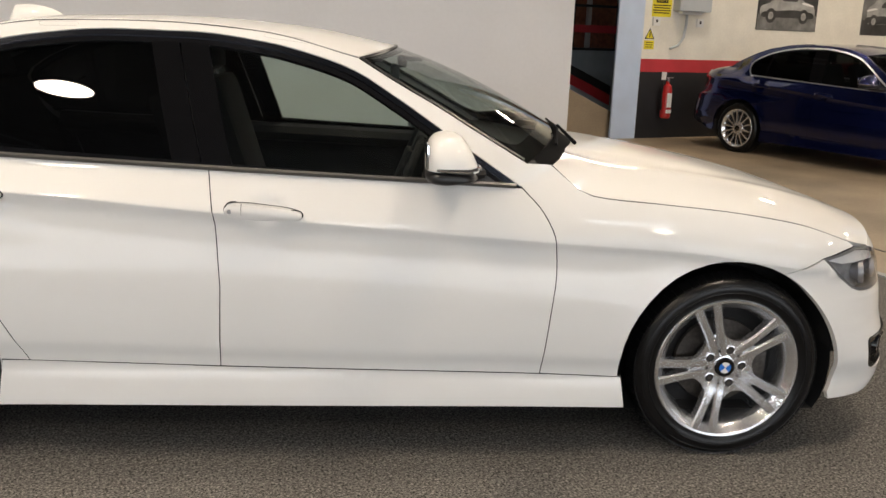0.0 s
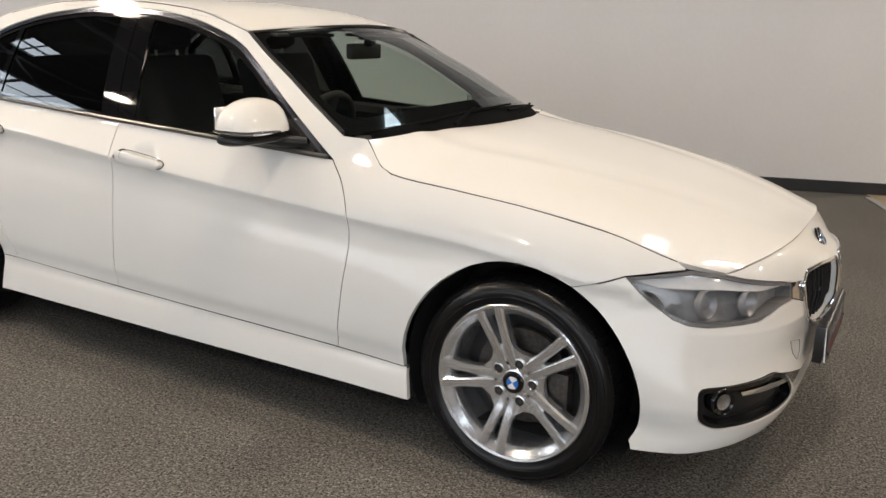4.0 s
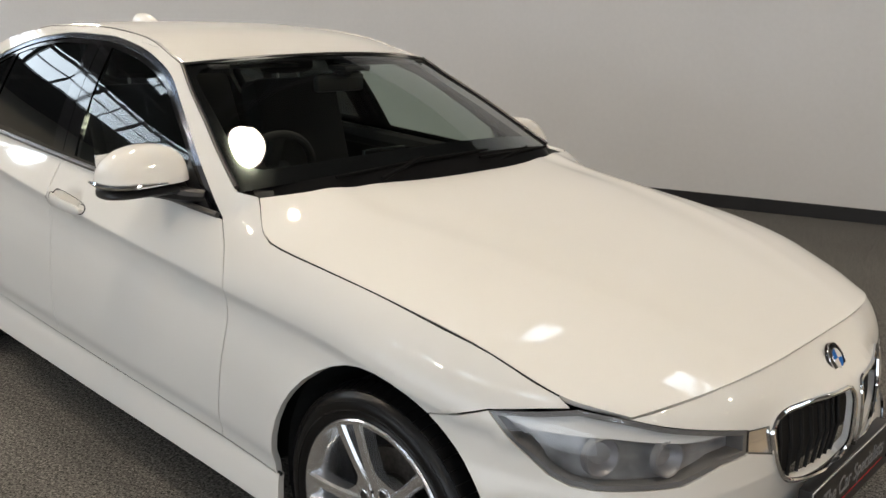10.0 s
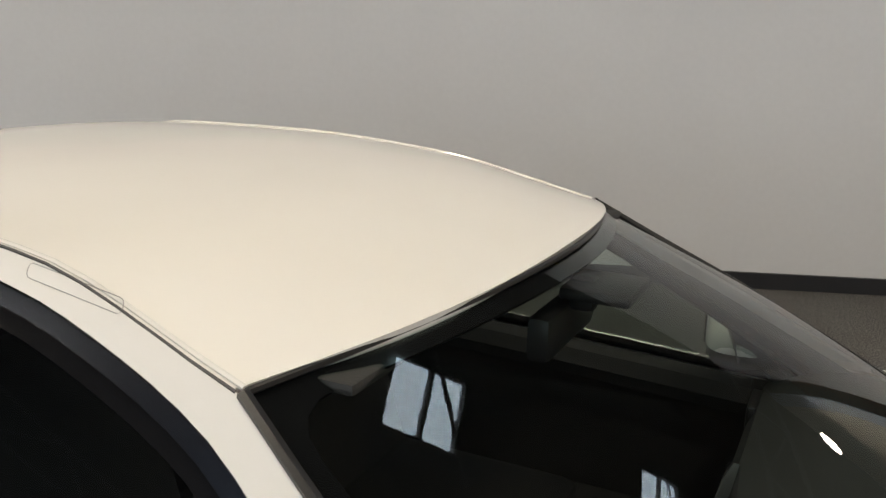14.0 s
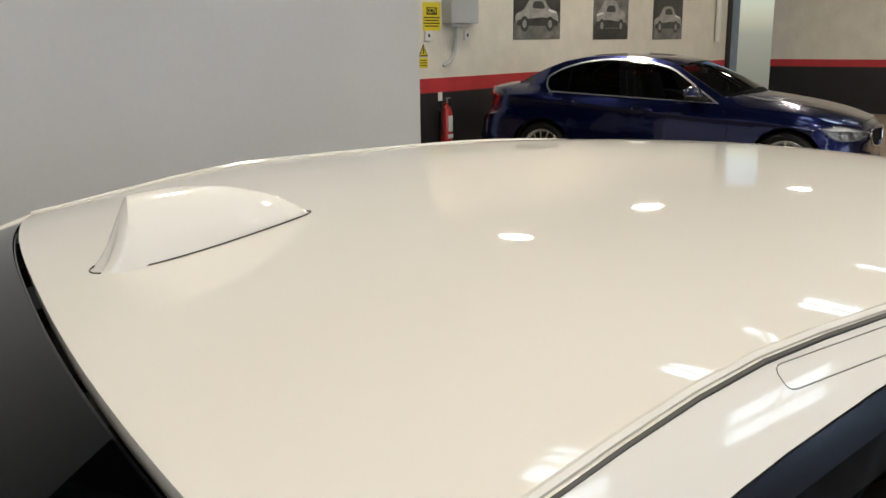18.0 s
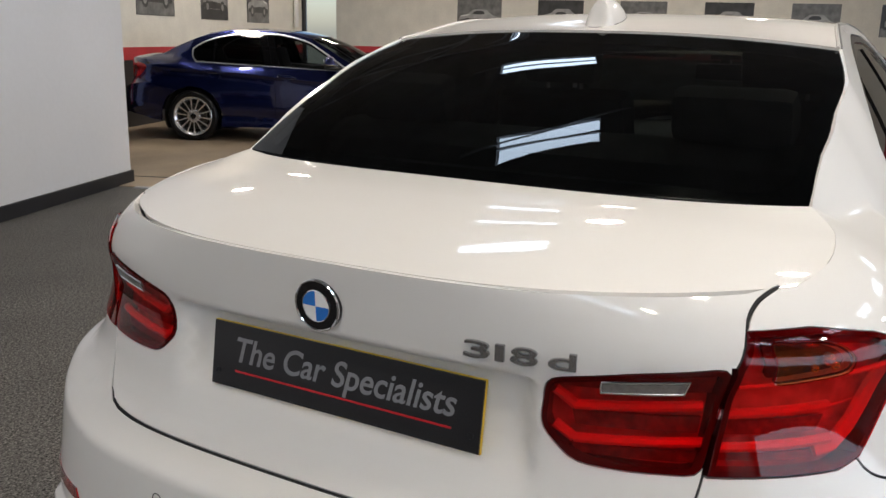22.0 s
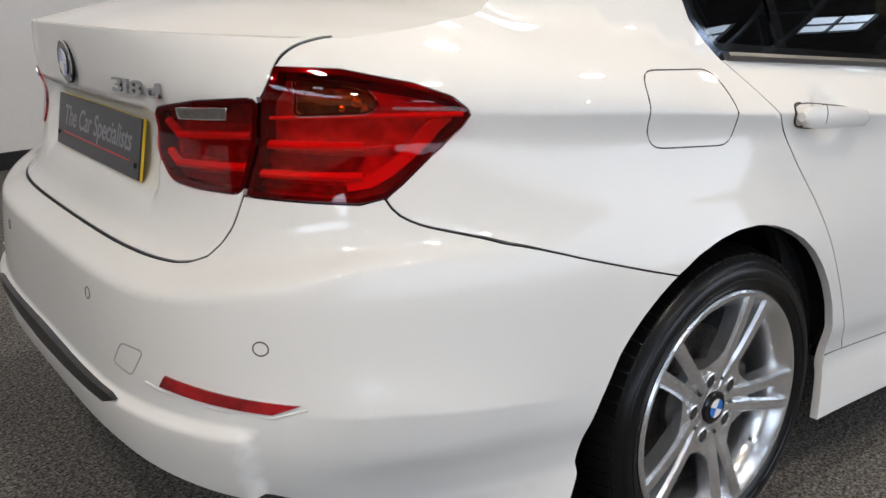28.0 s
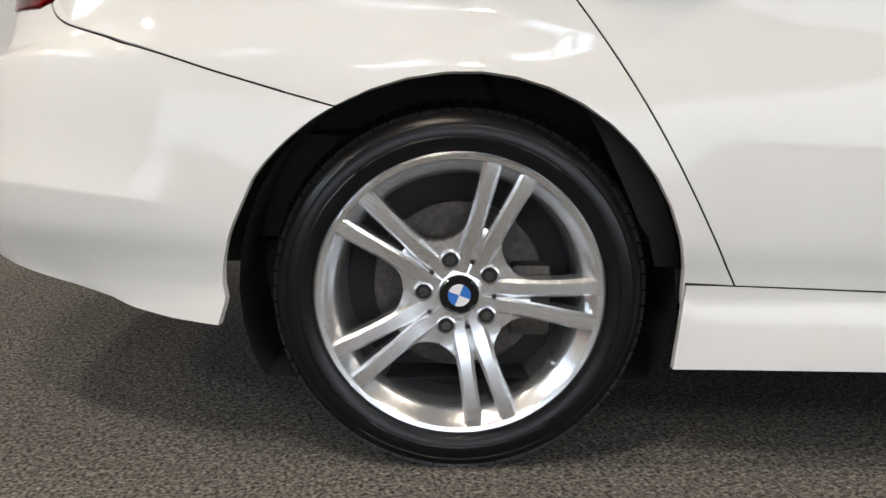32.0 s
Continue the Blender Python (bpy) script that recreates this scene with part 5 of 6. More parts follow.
part("fin_gasket", ring(bmesh.new(), [(-1.143 + 0.113 * math.cos(a), 0.036 * math.sin(a) * (1 - 0.35 * math.cos(a)), float(roof_skin(np.array([0.0]), np.array([(0.25 + 1.143 - 0.113 * math.cos(a)) / 1.56]))[0][2]) + 0.001) for a in np.linspace(0, 2 * math.pi, 36, endpoint=False)], 0.0008, 5), SEAM, fin)
for sg in (1, -1):
    for x0, x1, z0, z1 in ((-0.94, -0.815, 1.4165, 1.420), (-0.20, -0.05, 1.401, 1.384)):
        seam("roof_cap", [fz for fz in rounded([(x0 + 0.004, z0 - 0.016), (x0, z0 - 0.002), (x1, z1 - 0.002), (x1 + 0.004, z1 - 0.016)], 0.008, 4)], closed=True, r=0.0006, off=-0.0002)
    bm = tube(bmesh.new(), [tuple(p * np.array((1, 1, 1)) + np.array((0, 0, 0.001))) for p in roof_skin(np.full(24, -0.985 * sg), np.linspace(0.0, 1, 24))], 0.0035, 6)
    part("roof_moulding", bm, WHITE, car)
    # dark bar drawn for the shadow line beside the moulding
    bm = tube(bmesh.new(), [tuple(p) for p in roof_skin(np.full(24, -0.9985 * sg), np.linspace(0.0, 1, 24))], 0.0022, 5)
    part("roof_ditch_shade", bm, SEAM, car)
for pts in (((0.835, -0.50, 1.040), (0.895, -0.20, 1.068), (0.905, 0.10, 1.076)), ((0.925, 0.04, 1.058), (0.885, 0.34, 1.050), (0.80, 0.57, 1.032))):
    wp = part("wiper_blade", tube(bmesh.new(), pts, [0.005, 0.007, 0.004], 6), COWL, car)
    part("wiper_arm", tube(bmesh.new(), [tuple(Vector(pts[1]) + Vector((0, 0, 0.012))), (0.925, pts[1][1] - 0.20, 1.035)], [0.005, 0.008], 6), COWL, wp)

# ---- the room ----
TH = 20.0
ROOM = pose(0, 0, 0, 0, 0, TH)
CARPET = material("carpet", (0.125, 0.118, 0.109), 0.95, spec=0.12, grain=0.85, grain_size=130, fleck=0.9, fleck_size=60, bump=0.6, bump_size=140, stain_shade=0.10, stain_shade_size=1.8)
CONCRETE = material("tan_floor", (0.26, 0.20, 0.135), 0.5, grain=0.12, grain_size=60, stain_shade=0.35, stain_shade_size=0.9)
# broad tone on the studio wall puts soft truss shadows into its colour
WALLWHITE = material("wall_white", (0.71, 0.705, 0.71), 0.75, grain=0.012, grain_size=25, stain_shade=0.07, stain_shade_size=0.35)
CREAM = material("wall_cream", (0.74, 0.71, 0.63), 0.7, grain=0.03, grain_size=30, stain_shade=0.06, bump=0.15, bump_size=12)
REDP = material("red_paint", (0.50, 0.035, 0.045), 0.5, stain_shade=0.12)
BLACKP = material("black_paint", (0.014, 0.014, 0.016), 0.5, stain_shade=0.25, bump=0.2, bump_size=10)
PALEBLUE = material("pale_blue_paint", (0.52, 0.62, 0.78), 0.5, stain_shade=0.06)
GREYBLUE = material("grey_blue_paint", (0.36, 0.42, 0.47), 0.6, stain_shade=0.15)
BRICK = material("brick_orange", (0.30, 0.11, 0.06), 0.8, grain=0.3, grain_size=14, stain_shade=0.2)
ROOFGREY = material("roof_sheet", (0.16, 0.16, 0.165), 0.7, stain_shade=0.2)
TRUSS = material("truss_steel", (0.30, 0.31, 0.33), 0.5, stain_shade=0.15)
SKYPANE = glow("skylight_pane", (0.72, 0.87, 1.0), 11.0)
# same sky as SKYPANE, glow turned down against glare on the paint
SKYDIM = glow("dimmed_skylight_pane", (0.74, 0.88, 1.0), 9.5)
LAMPGLOW = glow("lamp_diffuser", (1.0, 0.93, 0.80), 28.0)
EXTRED = material("extinguisher_red", (0.45, 0.02, 0.02), 0.3, coat=0.5)
SIGNY = material("sign_yellow", (0.75, 0.62, 0.03), 0.5, stain_shade=0.05)
PAPER = material("white_plastic", (0.75, 0.75, 0.73), 0.4)
BOXGREY = material("box_grey", (0.42, 0.45, 0.47), 0.5, stain_shade=0.05)


def slab(name, u0, u1, v0, v1, z0, z1, mat, label="", category="", m=None, kind="structure", bevel=0.0, parent=None):
    ob = part(name, boxes(((u0 + u1) / 2, (v0 + v1) / 2, (z0 + z1) / 2, u1 - u0, v1 - v0, z1 - z0), bevel=bevel), mat, parent, "", smooth=False)
    ob.matrix_local = ROOM if m is None else m
    return tagged(ob, label, category, "", kind)


# u runs along the studio wall, v away from the car
slab("floor", -19, 19, -12, 14, -0.25, 0, CARPET, "dark grey flecked carpet floor", "floor")
slab("pavement_tan", 3.76, 18.3, -11.9, 13.9, 0.0, 0.006, CONCRETE, "tan painted concrete floor with worn patches", "floor")
slab("floor_strip", 3.70, 3.76, -11.9, 4.4, 0.0, 0.010, TRUSS, "metal edging strip of the carpet", "floor trim")
slab("floor_joint", 4.28, 4.30, -11.9, 13.0, 0.0, 0.009, BLACKP, "dark joint in the tan floor", "floor joint")
WV, BV, FU = 4.60, 6.97, 18.0
slab("wall_studio", -7.5, 4.02, WV, WV + 0.16, 0.11, 4.3, WALLWHITE, "plain white studio partition wall", "wall")
slab("baseboard", -7.5, 4.03, WV - 0.025, WV + 0.17, 0, 0.11, BLACKP, "black skirting board along the studio wall", "baseboard")
# back wall: black dado, red band, cream above
slab("wall_back_dado", 6.65, 16.1, BV - 0.004, BV + 0.25, 0, 0.95, BLACKP, "black painted lower part of the brick wall", "wall")
slab("wall_back_band", 6.65, 16.1, BV - 0.006, BV + 0.25, 0.95, 1.13, REDP, "red painted band along the wall", "wall band")
slab("wall_back", 6.65, 16.1, BV, BV + 0.25, 1.13, 5.6, CREAM, "cream painted brick wall", "wall")
# grey colour stands in for the weaker light on this set-back wall
slab("wall_return", 16.25, FU, BV + 0.5, BV + 0.7, 0, 5.6, GREYBLUE, "wall set back beside a dark post, greyed for its dimmer light", "wall")
slab("pillar_dark", 16.1, 16.25, BV - 0.05, BV + 0.7, 0, 5.6, BLACKP, "dark steel door post", "post")
slab("wall_far_dado", FU, FU + 0.25, -11.9, 6.72, 0, 0.95, BLACKP, "black painted lower part of the far wall", "wall")
slab("wall_far_band", FU - 0.003, FU + 0.25, -11.9, 6.72, 0.95, 1.10, REDP, "red painted band along the far wall", "wall band")
slab("wall_far", FU - 0.001, FU + 0.25, -11.9, 6.72, 1.10, 5.6, CREAM, "cream painted far wall", "wall")
slab("pillar_pale_blue", 6.22, 6.65, BV - 0.02, BV + 0.02, 0, 5.6, PALEBLUE, "pale blue painted steel pillar", "pillar", bevel=0.01)
slab("wall_south", -19, FU, -12.2, -11.9, 0, 5.6, CREAM, "cream painted wall", "wall")
slab("wall_west", -19.3, -19, -12.2, 14, 0, 5.6, CREAM, "cream painted wall", "wall")
slab("wall_north", -19, 6.4, 13.9, 14.2, 0, 5.6, CREAM, "cream painted wall", "wall")
slab("wall_north_east", 6.4, FU, 13.9, 14.2, 0, 5.6, GREYBLUE, "grey painted wall beyond the ramp", "wall")
slab("wall_left_back", -18.9, -7.6, 9.0, 9.2, 0, 5.6, CREAM, "cream wall behind the motorcycles", "wall")

# glowing panes added on the unseen wall behind the camera, as side light
SIDEFILL = glow("side_fill_glow", (0.80, 0.90, 1.0), 2.75)
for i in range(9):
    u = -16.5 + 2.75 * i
    w = empty("window_%d" % (i + 40), "added glowing pane out of view, tall and daylight coloured", "window", "", "structure", ROOM @ pose(u, -11.86, 0))
    part("pane", boxes((0, 0, 1.9, 2.74, 0.01, 3.2)), SIDEFILL, w, smooth=False)
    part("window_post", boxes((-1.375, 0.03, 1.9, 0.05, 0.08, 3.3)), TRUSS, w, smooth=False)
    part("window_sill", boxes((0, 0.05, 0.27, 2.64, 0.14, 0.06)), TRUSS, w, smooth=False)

# roof with skylights
SKY = [(u, 1.48, 0.46, 1.12) for u in (1.36, 3.5, 5.65, 7.8, 9.95, 12.1, 14.2)] + [(-8.8, -0.5, 1.0, 0.55)]
SKY += [(-12.9, v, 3.0, 1.3) for v in (-2.2, -0.8, 0.6, 2.0)] + [(-8.5 + 3.2 * i, -7.6, 1.6, 0.9) for i in range(6)]
CEIL = 5.6
cells_u = sorted({-19.0, FU} | {c for u, v, a, b in SKY for c in (u - a / 2, u + a / 2)})
cells_v = sorted({-12.0, 14.0} | {c for u, v, a, b in SKY for c in (v - b / 2, v + b / 2)})
bm = bmesh.new()
grid = {(i, j): bm.verts.new((u, v, CEIL)) for i, u in enumerate(cells_u) for j, v in enumerate(cells_v)}
for i in range(len(cells_u) - 1):
    for j in range(len(cells_v) - 1):
        cu, cv = (cells_u[i] + cells_u[i + 1]) / 2, (cells_v[j] + cells_v[j + 1]) / 2
        if not any(abs(cu - u) < a / 2 and abs(cv - v) < b / 2 for u, v, a, b in SKY):
            bm.faces.new((grid[i, j], grid[i + 1, j], grid[i + 1, j + 1], grid[i, j + 1]))
g = bmesh.ops.extrude_face_region(bm, geom=bm.faces[:])
bmesh.ops.translate(bm, verts=[e for e in g["geom"] if isinstance(e, bmesh.types.BMVert)], vec=(0, 0, 0.15))
ceiling = part("ceiling", bm, ROOFGREY, smooth=False)
ceiling.matrix_world = ROOM
tagged(ceiling, "dark grey roof sheeting with skylight openings", "ceiling", "", "structure")
for i, (u, v, a, b) in enumerate(SKY):
    w = empty("window_%d" % (i + 1), "skylight of pale sky with dark glazing bars", "skylight", "", "structure", ROOM @ pose(u, v, CEIL + 0.06))
    near = a < 0.9
    for x in (-a / 4, a / 4):
        for y in (0,) if near else (-b / 4, b / 4):
            part("pane", boxes((x, y, 0, a / 2 - 0.02, b * (1 if near else 0.5) - 0.03, 0.01)), SKYPANE if near else SKYDIM, w, smooth=False)
    part("glazing_bar", boxes((0, 0, -0.02, 0.032 if near else 0.05, b, 0.05)), TRUSS, w, smooth=False)
    if near:
        part("tie_rod", tube(bmesh.new(), ((0.30, -0.9, -0.15), (-0.06, 0.9, -0.15)), 0.017, 6), TRUSS, w)
    else:
        part("glazing_bar", boxes((0, 0, -0.021, a, 0.05, 0.06)), TRUSS, w, smooth=False)

# roof trusses
tr = empty("roof_truss", "grey steel lattice roof truss under the roof", "roof truss", "roof trusses")
for nm, pts, r in (("bottom_chord", ((0, -11.9, 4.75), (0, 13.8, 4.75)), 0.045), ("top_chord", ((0, -11.9, 5.45), (0, 13.8, 5.45)), 0.045)):
    part(nm, tube(bmesh.new(), pts, r, 6), TRUSS, tr)
for k in range(13):
    y = -11.6 + 2.0 * k
    part("web_bar", tube(bmesh.new(), ((0, y, 4.75), (0, y + 1.0, 5.45)), 0.028, 6), TRUSS, tr)
    part("web_bar", tube(bmesh.new(), ((0, y + 1.0, 5.45), (0, min(y + 2.0, 13.7), 4.75)), 0.028, 6), TRUSS, tr)
tr.matrix_world = ROOM @ pose(-9.5, 0, 0)
for u in (-5.5, -1.2, 5.2, 9.6, 14.0):
    copy_thing(tr, ROOM @ pose(u, 0, 0))

# high bay lamps; the back wall ones and (-7.4, -0.9) are added to brighten
LAMPS = ((-2.23, -2.94), (-0.60, -0.13), (1.9, -1.5), (4.05, 1.74), (6.2, 0.0), (-4.4, -1.4), (-6.4, -4.5), (8.4, 4.2), (12.8, 5.2), (4.2, 7.4), (7.6, 8.6), (12.0, 9.2), (15.0, 2.5), (-7.4, -0.9), (-1.0, -7.6), (4.0, -7.4), (9.5, -1.5))
lamp = empty("high_bay_lamp", "round white high bay lamp hanging from the roof, in a set with added ones", "ceiling lamp", "high bay lamps")
part("shade", lathe([(0.05, 0.34), (0.10, 0.30), (0.20, 0.12), (0.25, 0.0), (0.245, 0.0), (0.19, 0.12), (0.09, 0.29)], 32, "z"), TRUSS, lamp)
part("diffuser", lathe([(0.0, -0.03), (0.12, -0.024), (0.22, 0.0), (0.24, 0.012)], 32, "z"), LAMPGLOW, lamp)
part("rod", tube(bmesh.new(), ((0, 0, 0.33), (0, 0, 0.8)), 0.012, 6), TRUSS, lamp)
lamp.matrix_world = pose(*LAMPS[0], 4.75) @ Matrix.Scale(0.82, 4)
for x, y in LAMPS[1:]:
    copy_thing(lamp, pose(x, y, 4.75) @ Matrix.Scale(0.82, 4))
for x, y in LAMPS:
    d = bpy.data.lights.new("lamp_light", "AREA")
    d.shape, d.size, d.energy, d.color = "DISK", 0.44, LAMP_WATTS, (1.0, 0.88, 0.70)
    new("lamp_light", d).matrix_world = pose(x, y, 4.70)

# ---- things along the back wall ----
def wall_thing(name, u, z, label, category, group="", v=BV):
    return empty(name, label, category, group, "", ROOM @ pose(u, v, z))


def face_box(bm, u, z, w, h, d=0.01, out=0.0, bevel=0.0):
    return box(bm, u, -out - d / 2, z, w, d, h, bevel)


def plate_part(name, u, z, w, h, mat, parent, d=0.004, out=0.0, bevel=0.0):
    return part(name, face_box(bmesh.new(), u, z, w, h, d, out, bevel), mat, parent, smooth=False)


PHOTODARK = material("photo_dark", (0.04, 0.04, 0.04), 0.35, stain_shade=0.5, stain_shade_size=5)
PHOTOMID = material("photo_mid", (0.16, 0.16, 0.155), 0.35, stain_shade=0.45, stain_shade_size=6)
PHOTOLIGHT = material("photo_light", (0.34, 0.34, 0.33), 0.35, stain_shade=0.3, stain_shade_size=7)


def poster(u, z, w, h, m, light, flip, pic):
    """A black and white photograph of an old car, printed on a flat sheet."""
    ob = empty("poster", "unframed black and white photograph of an old car", "poster", "car posters", "", m)
    plate_part("sheet", 0, h / 2, w, h, PHOTOMID if light else PHOTODARK, ob, 0.006)
    plate_part("ground_tone", 0, h * 0.14, w * 0.985, h * 0.27, PHOTODARK if light else PHOTOMID, ob, 0.001, 0.006)
    body = [(-0.46, 0.24), (-0.47, 0.40), (-0.30, 0.47), (-0.16, 0.66), (0.12, 0.67), (0.26, 0.50), (0.44, 0.44), (0.47, 0.26)]
    if pic % 2:
        body = [(-0.40, 0.2), (-0.42, 0.5), (-0.2, 0.58), (-0.12, 0.72), (0.2, 0.72), (0.3, 0.56), (0.42, 0.48), (0.40, 0.2)]
    for nm, mat, shape, d in (("car_print", PHOTOLIGHT, body, 0.007), ("flank_print", PHOTODARK, [(-0.44, 0.22), (-0.44, 0.31), (0.1, 0.36), (0.44, 0.32), (0.45, 0.22)], 0.0074), ("bonnet_print", PAPER, [(0.20, 0.47), (0.26, 0.50), (0.43, 0.45), (0.42, 0.42)], 0.0076), ("window_print", PHOTODARK, [(-0.13, 0.50), (-0.09, 0.62), (0.1, 0.62), (0.17, 0.50)], 0.0078)):
        bm = bmesh.new()
        bm.faces.new([bm.verts.new((flip * x * w, -d, zz * h)) for x, zz in rounded(shape, 0.06, 3)])
        part(nm, bm, mat, ob, smooth=False)
    for x in (-0.28, 0.27):
        bm = bmesh.new()
        bm.faces.new([bm.verts.new((flip * x * w + 0.085 * w * math.cos(a), -0.0078, 0.25 * h + 0.125 * h * math.sin(a))) for a in np.linspace(0, 2 * math.pi, 20, endpoint=False)])
        part("wheel_print", bm, PHOTODARK, ob, smooth=False)
        bm = bmesh.new()
        bm.faces.new([bm.verts.new((flip * x * w + 0.045 * w * math.cos(a), -0.0085, 0.25 * h + 0.065 * h * math.sin(a))) for a in np.linspace(0, 2 * math.pi, 16, endpoint=False)])
        part("hub_print", bm, PHOTOLIGHT, ob, smooth=False)


for k, (u0, u1, z, h, lt) in enumerate(((8.69, 9.88, 1.59, 0.86, 0), (10.85, 11.97, 1.57, 0.86, 1), (12.88, 14.03, 1.555, 0.86, 0))):
    poster(0, 0, u1 - u0, h, ROOM @ pose((u0 + u1) / 2, BV - 0.001, z), lt, -1 if k % 2 else 1, k)
for k, (v0, v1, lt) in enumerate(((3.72, 2.66, 1), (1.80, 0.74, 0), (-0.1, -1.16, 1), (-2.0, -3.08, 0), (-3.9, -4.95, 1), (-5.8, -6.85, 0))):
    poster(0, 0, v0 - v1, 0.70, ROOM @ pose(FU - 0.004, (v0 + v1) / 2, 1.55, 0, 0, -90), lt, 1 if k % 2 else -1, k)

# fire extinguisher with its sign
fx = wall_thing("fire_extinguisher", 7.09, 0, "red fire extinguisher hung on the black wall", "fire extinguisher")
bm = lathe([(0.0, 0.30), (0.06, 0.30), (0.075, 0.32), (0.075, 0.70), (0.06, 0.76), (0.025, 0.79), (0.025, 0.83), (0.0, 0.83)], 24, "z")
bmesh.ops.translate(bm, verts=bm.verts, vec=(0, -0.10, 0))
part("cylinder", bm, EXTRED, fx)
part("label", boxes((0, -0.172, 0.56, 0.075, 0.008, 0.20), (0, -0.172, 0.40, 0.09, 0.008, 0.05)), PAPER, fx, smooth=False)
part("valve", boxes((0, -0.10, 0.84, 0.035, 0.05, 0.05), (0.03, -0.10, 0.875, 0.12, 0.03, 0.016), bevel=0.006), STEEL, fx)
part("hose", tube(bmesh.new(), ((-0.02, -0.10, 0.84), (-0.09, -0.11, 0.80), (-0.10, -0.11, 0.62), (-0.09, -0.11, 0.42)), 0.013, 8), MATT, fx)
part("bracket", boxes((0, -0.03, 0.72, 0.06, 0.06, 0.03)), STEEL, fx, smooth=False)
plate_part("id_sign", 0.0, 0.915, 0.085, 0.15, PAPER, fx, 0.005)

cctv = wall_thing("warning_sign", 6.945, 1.715, "yellow camera notice with black print", "sign")
plate_part("sheet", 0, 0.17, 0.33, 0.34, SIGNY, cctv, 0.006)
plate_part("print_panel", 0, 0.235, 0.20, 0.09, MATT, cctv, 0.001, 0.006)
writing("sign_word", "CCTV", 0.085, pose(0, -0.008, 0.236, 90, 0, 0), SIGNY, cctv, thick=0.0005, width=0.17)
for k in range(4):
    plate_part("print_bar", 0, 0.155 - 0.034 * k, 0.30 - 0.03 * (k % 2), 0.014, MATT, cctv, 0.001, 0.006)
ws = wall_thing("hazard_sign", 6.775, 1.265, "yellow triangular electric hazard sign", "sign")
bm = bmesh.new()
bm.faces.new([bm.verts.new(p) for p in ((-0.085, -0.005, 0.14), (0.085, -0.005, 0.14), (0, -0.005, 0.29))])
part("triangle", bm, MATT, ws, smooth=False)
bm = bmesh.new()
bm.faces.new([bm.verts.new(p) for p in ((-0.065, -0.007, 0.151), (0.065, -0.007, 0.151), (0, -0.007, 0.268))])
part("triangle_field", bm, SIGNY, ws, smooth=False)
part("bolt_print", boxes((0, -0.009, 0.20, 0.016, 0.002, 0.07)), MATT, ws, smooth=False)
plate_part("text_panel", 0, 0.06, 0.17, 0.12, SIGNY, ws, 0.004)
for k in range(3):
    plate_part("print_bar", 0, 0.09 - 0.03 * k, 0.12, 0.010, MATT, ws, 0.001, 0.004)
eb = wall_thing("meter_box", 7.42, 1.80, "grey electric meter box with a hanging cable", "electric box")
plate_part("case", 0, 0.22, 0.56, 0.44, BOXGREY, eb, 0.16, 0, 0.012)
plate_part("cover", 0, 0.02, 0.36, 0.12, PAPER, eb, 0.09, 0, 0.01)
part("cable", tube(bmesh.new(), ((-0.06, -0.05, 0.0), (-0.06, -0.05, -0.18), (-0.09, -0.05, -0.36), (-0.17, -0.05, -0.47), (-0.30, -0.04, -0.52)), 0.018, 8), BOXGREY, eb)
for u in (6.86, 7.63):
    sk_ = wall_thing("wall_socket", u, 1.60, "white plastic wall socket", "socket", "wall sockets")
    plate_part("plate", 0, 0.05, 0.12, 0.12, PAPER, sk_, 0.03, 0, 0.005)
    plate_part("rocker", 0, 0.055, 0.03, 0.04, MATT, sk_, 0.002, 0.03)
db = wall_thing("drain_pipe", 15.5, 1.5, "white pipe running up the wall", "pipe")
part("pipe", tube(bmesh.new(), ((0, -0.08, 0), (0, -0.08, 3.9)), 0.05, 10), PAPER, db)

# ramp and rails beyond the opening
rp = empty("ramp_parapet", "grey blue ramp side wall with red and black stripes", "ramp wall", "", "structure", ROOM @ pose(0, 8.6, 0))


def strip(name, pts, mat, d0, d1, parent):
    bm = bmesh.new()
    f = [bm.verts.new((x, d0, z)) for x, z in pts]
    b = [bm.verts.new((x, d1, z)) for x, z in pts]
    bm.faces.new(f), bm.faces.new(b[::-1])
    for i in range(len(pts)):
        bm.faces.new((f[i], b[i], b[(i + 1) % len(pts)], f[(i + 1) % len(pts)]))
    return part(name, bm, mat, parent, smooth=False)


sl = -0.445
strip("ramp_wall", [(3.0, -0.02), (8.6, -0.02), (8.6, 0.02), (7.3, 0.36), (5.72, 1.03), (3.0, 2.24)], GREYBLUE, 0.0, 0.2, rp)
strip("red_stripe", [(3.0, 2.24), (5.72, 1.03), (7.3, 0.33), (7.3, 0.50), (5.72, 1.17), (3.0, 2.38)], REDP, -0.01, 0.2, rp)
strip("black_stripe", [(3.0, 2.38), (5.72, 1.17), (7.3, 0.50), (7.3, 0.64), (5.72, 1.31), (3.0, 2.52)], BLACKP, -0.012, 0.2, rp)
strip("upper_wall", [(4.5, -0.02), (9.0, -0.02), (9.0, 1.19), (4.5, 1.19)], GREYBLUE, 0.35, 0.55, rp)
strip("ramp_floor", [(7.12, 0.007), (2.9, 1.88), (2.9, 0.007)], CONCRETE, -1.55, -0.002, rp)
rail = empty("guard_rail", "red and black guard rail on the ramp wall", "railing", "", "", ROOM @ pose(0, 8.95, 1.19))
part("red_rail", boxes((6.8, 0, 0.34, 4.6, 0.05, 0.12)), REDP, rail, smooth=False)
part("black_rail", boxes((6.8, 0, 0.70, 4.6, 0.04, 0.04)), BLACKP, rail, smooth=False)
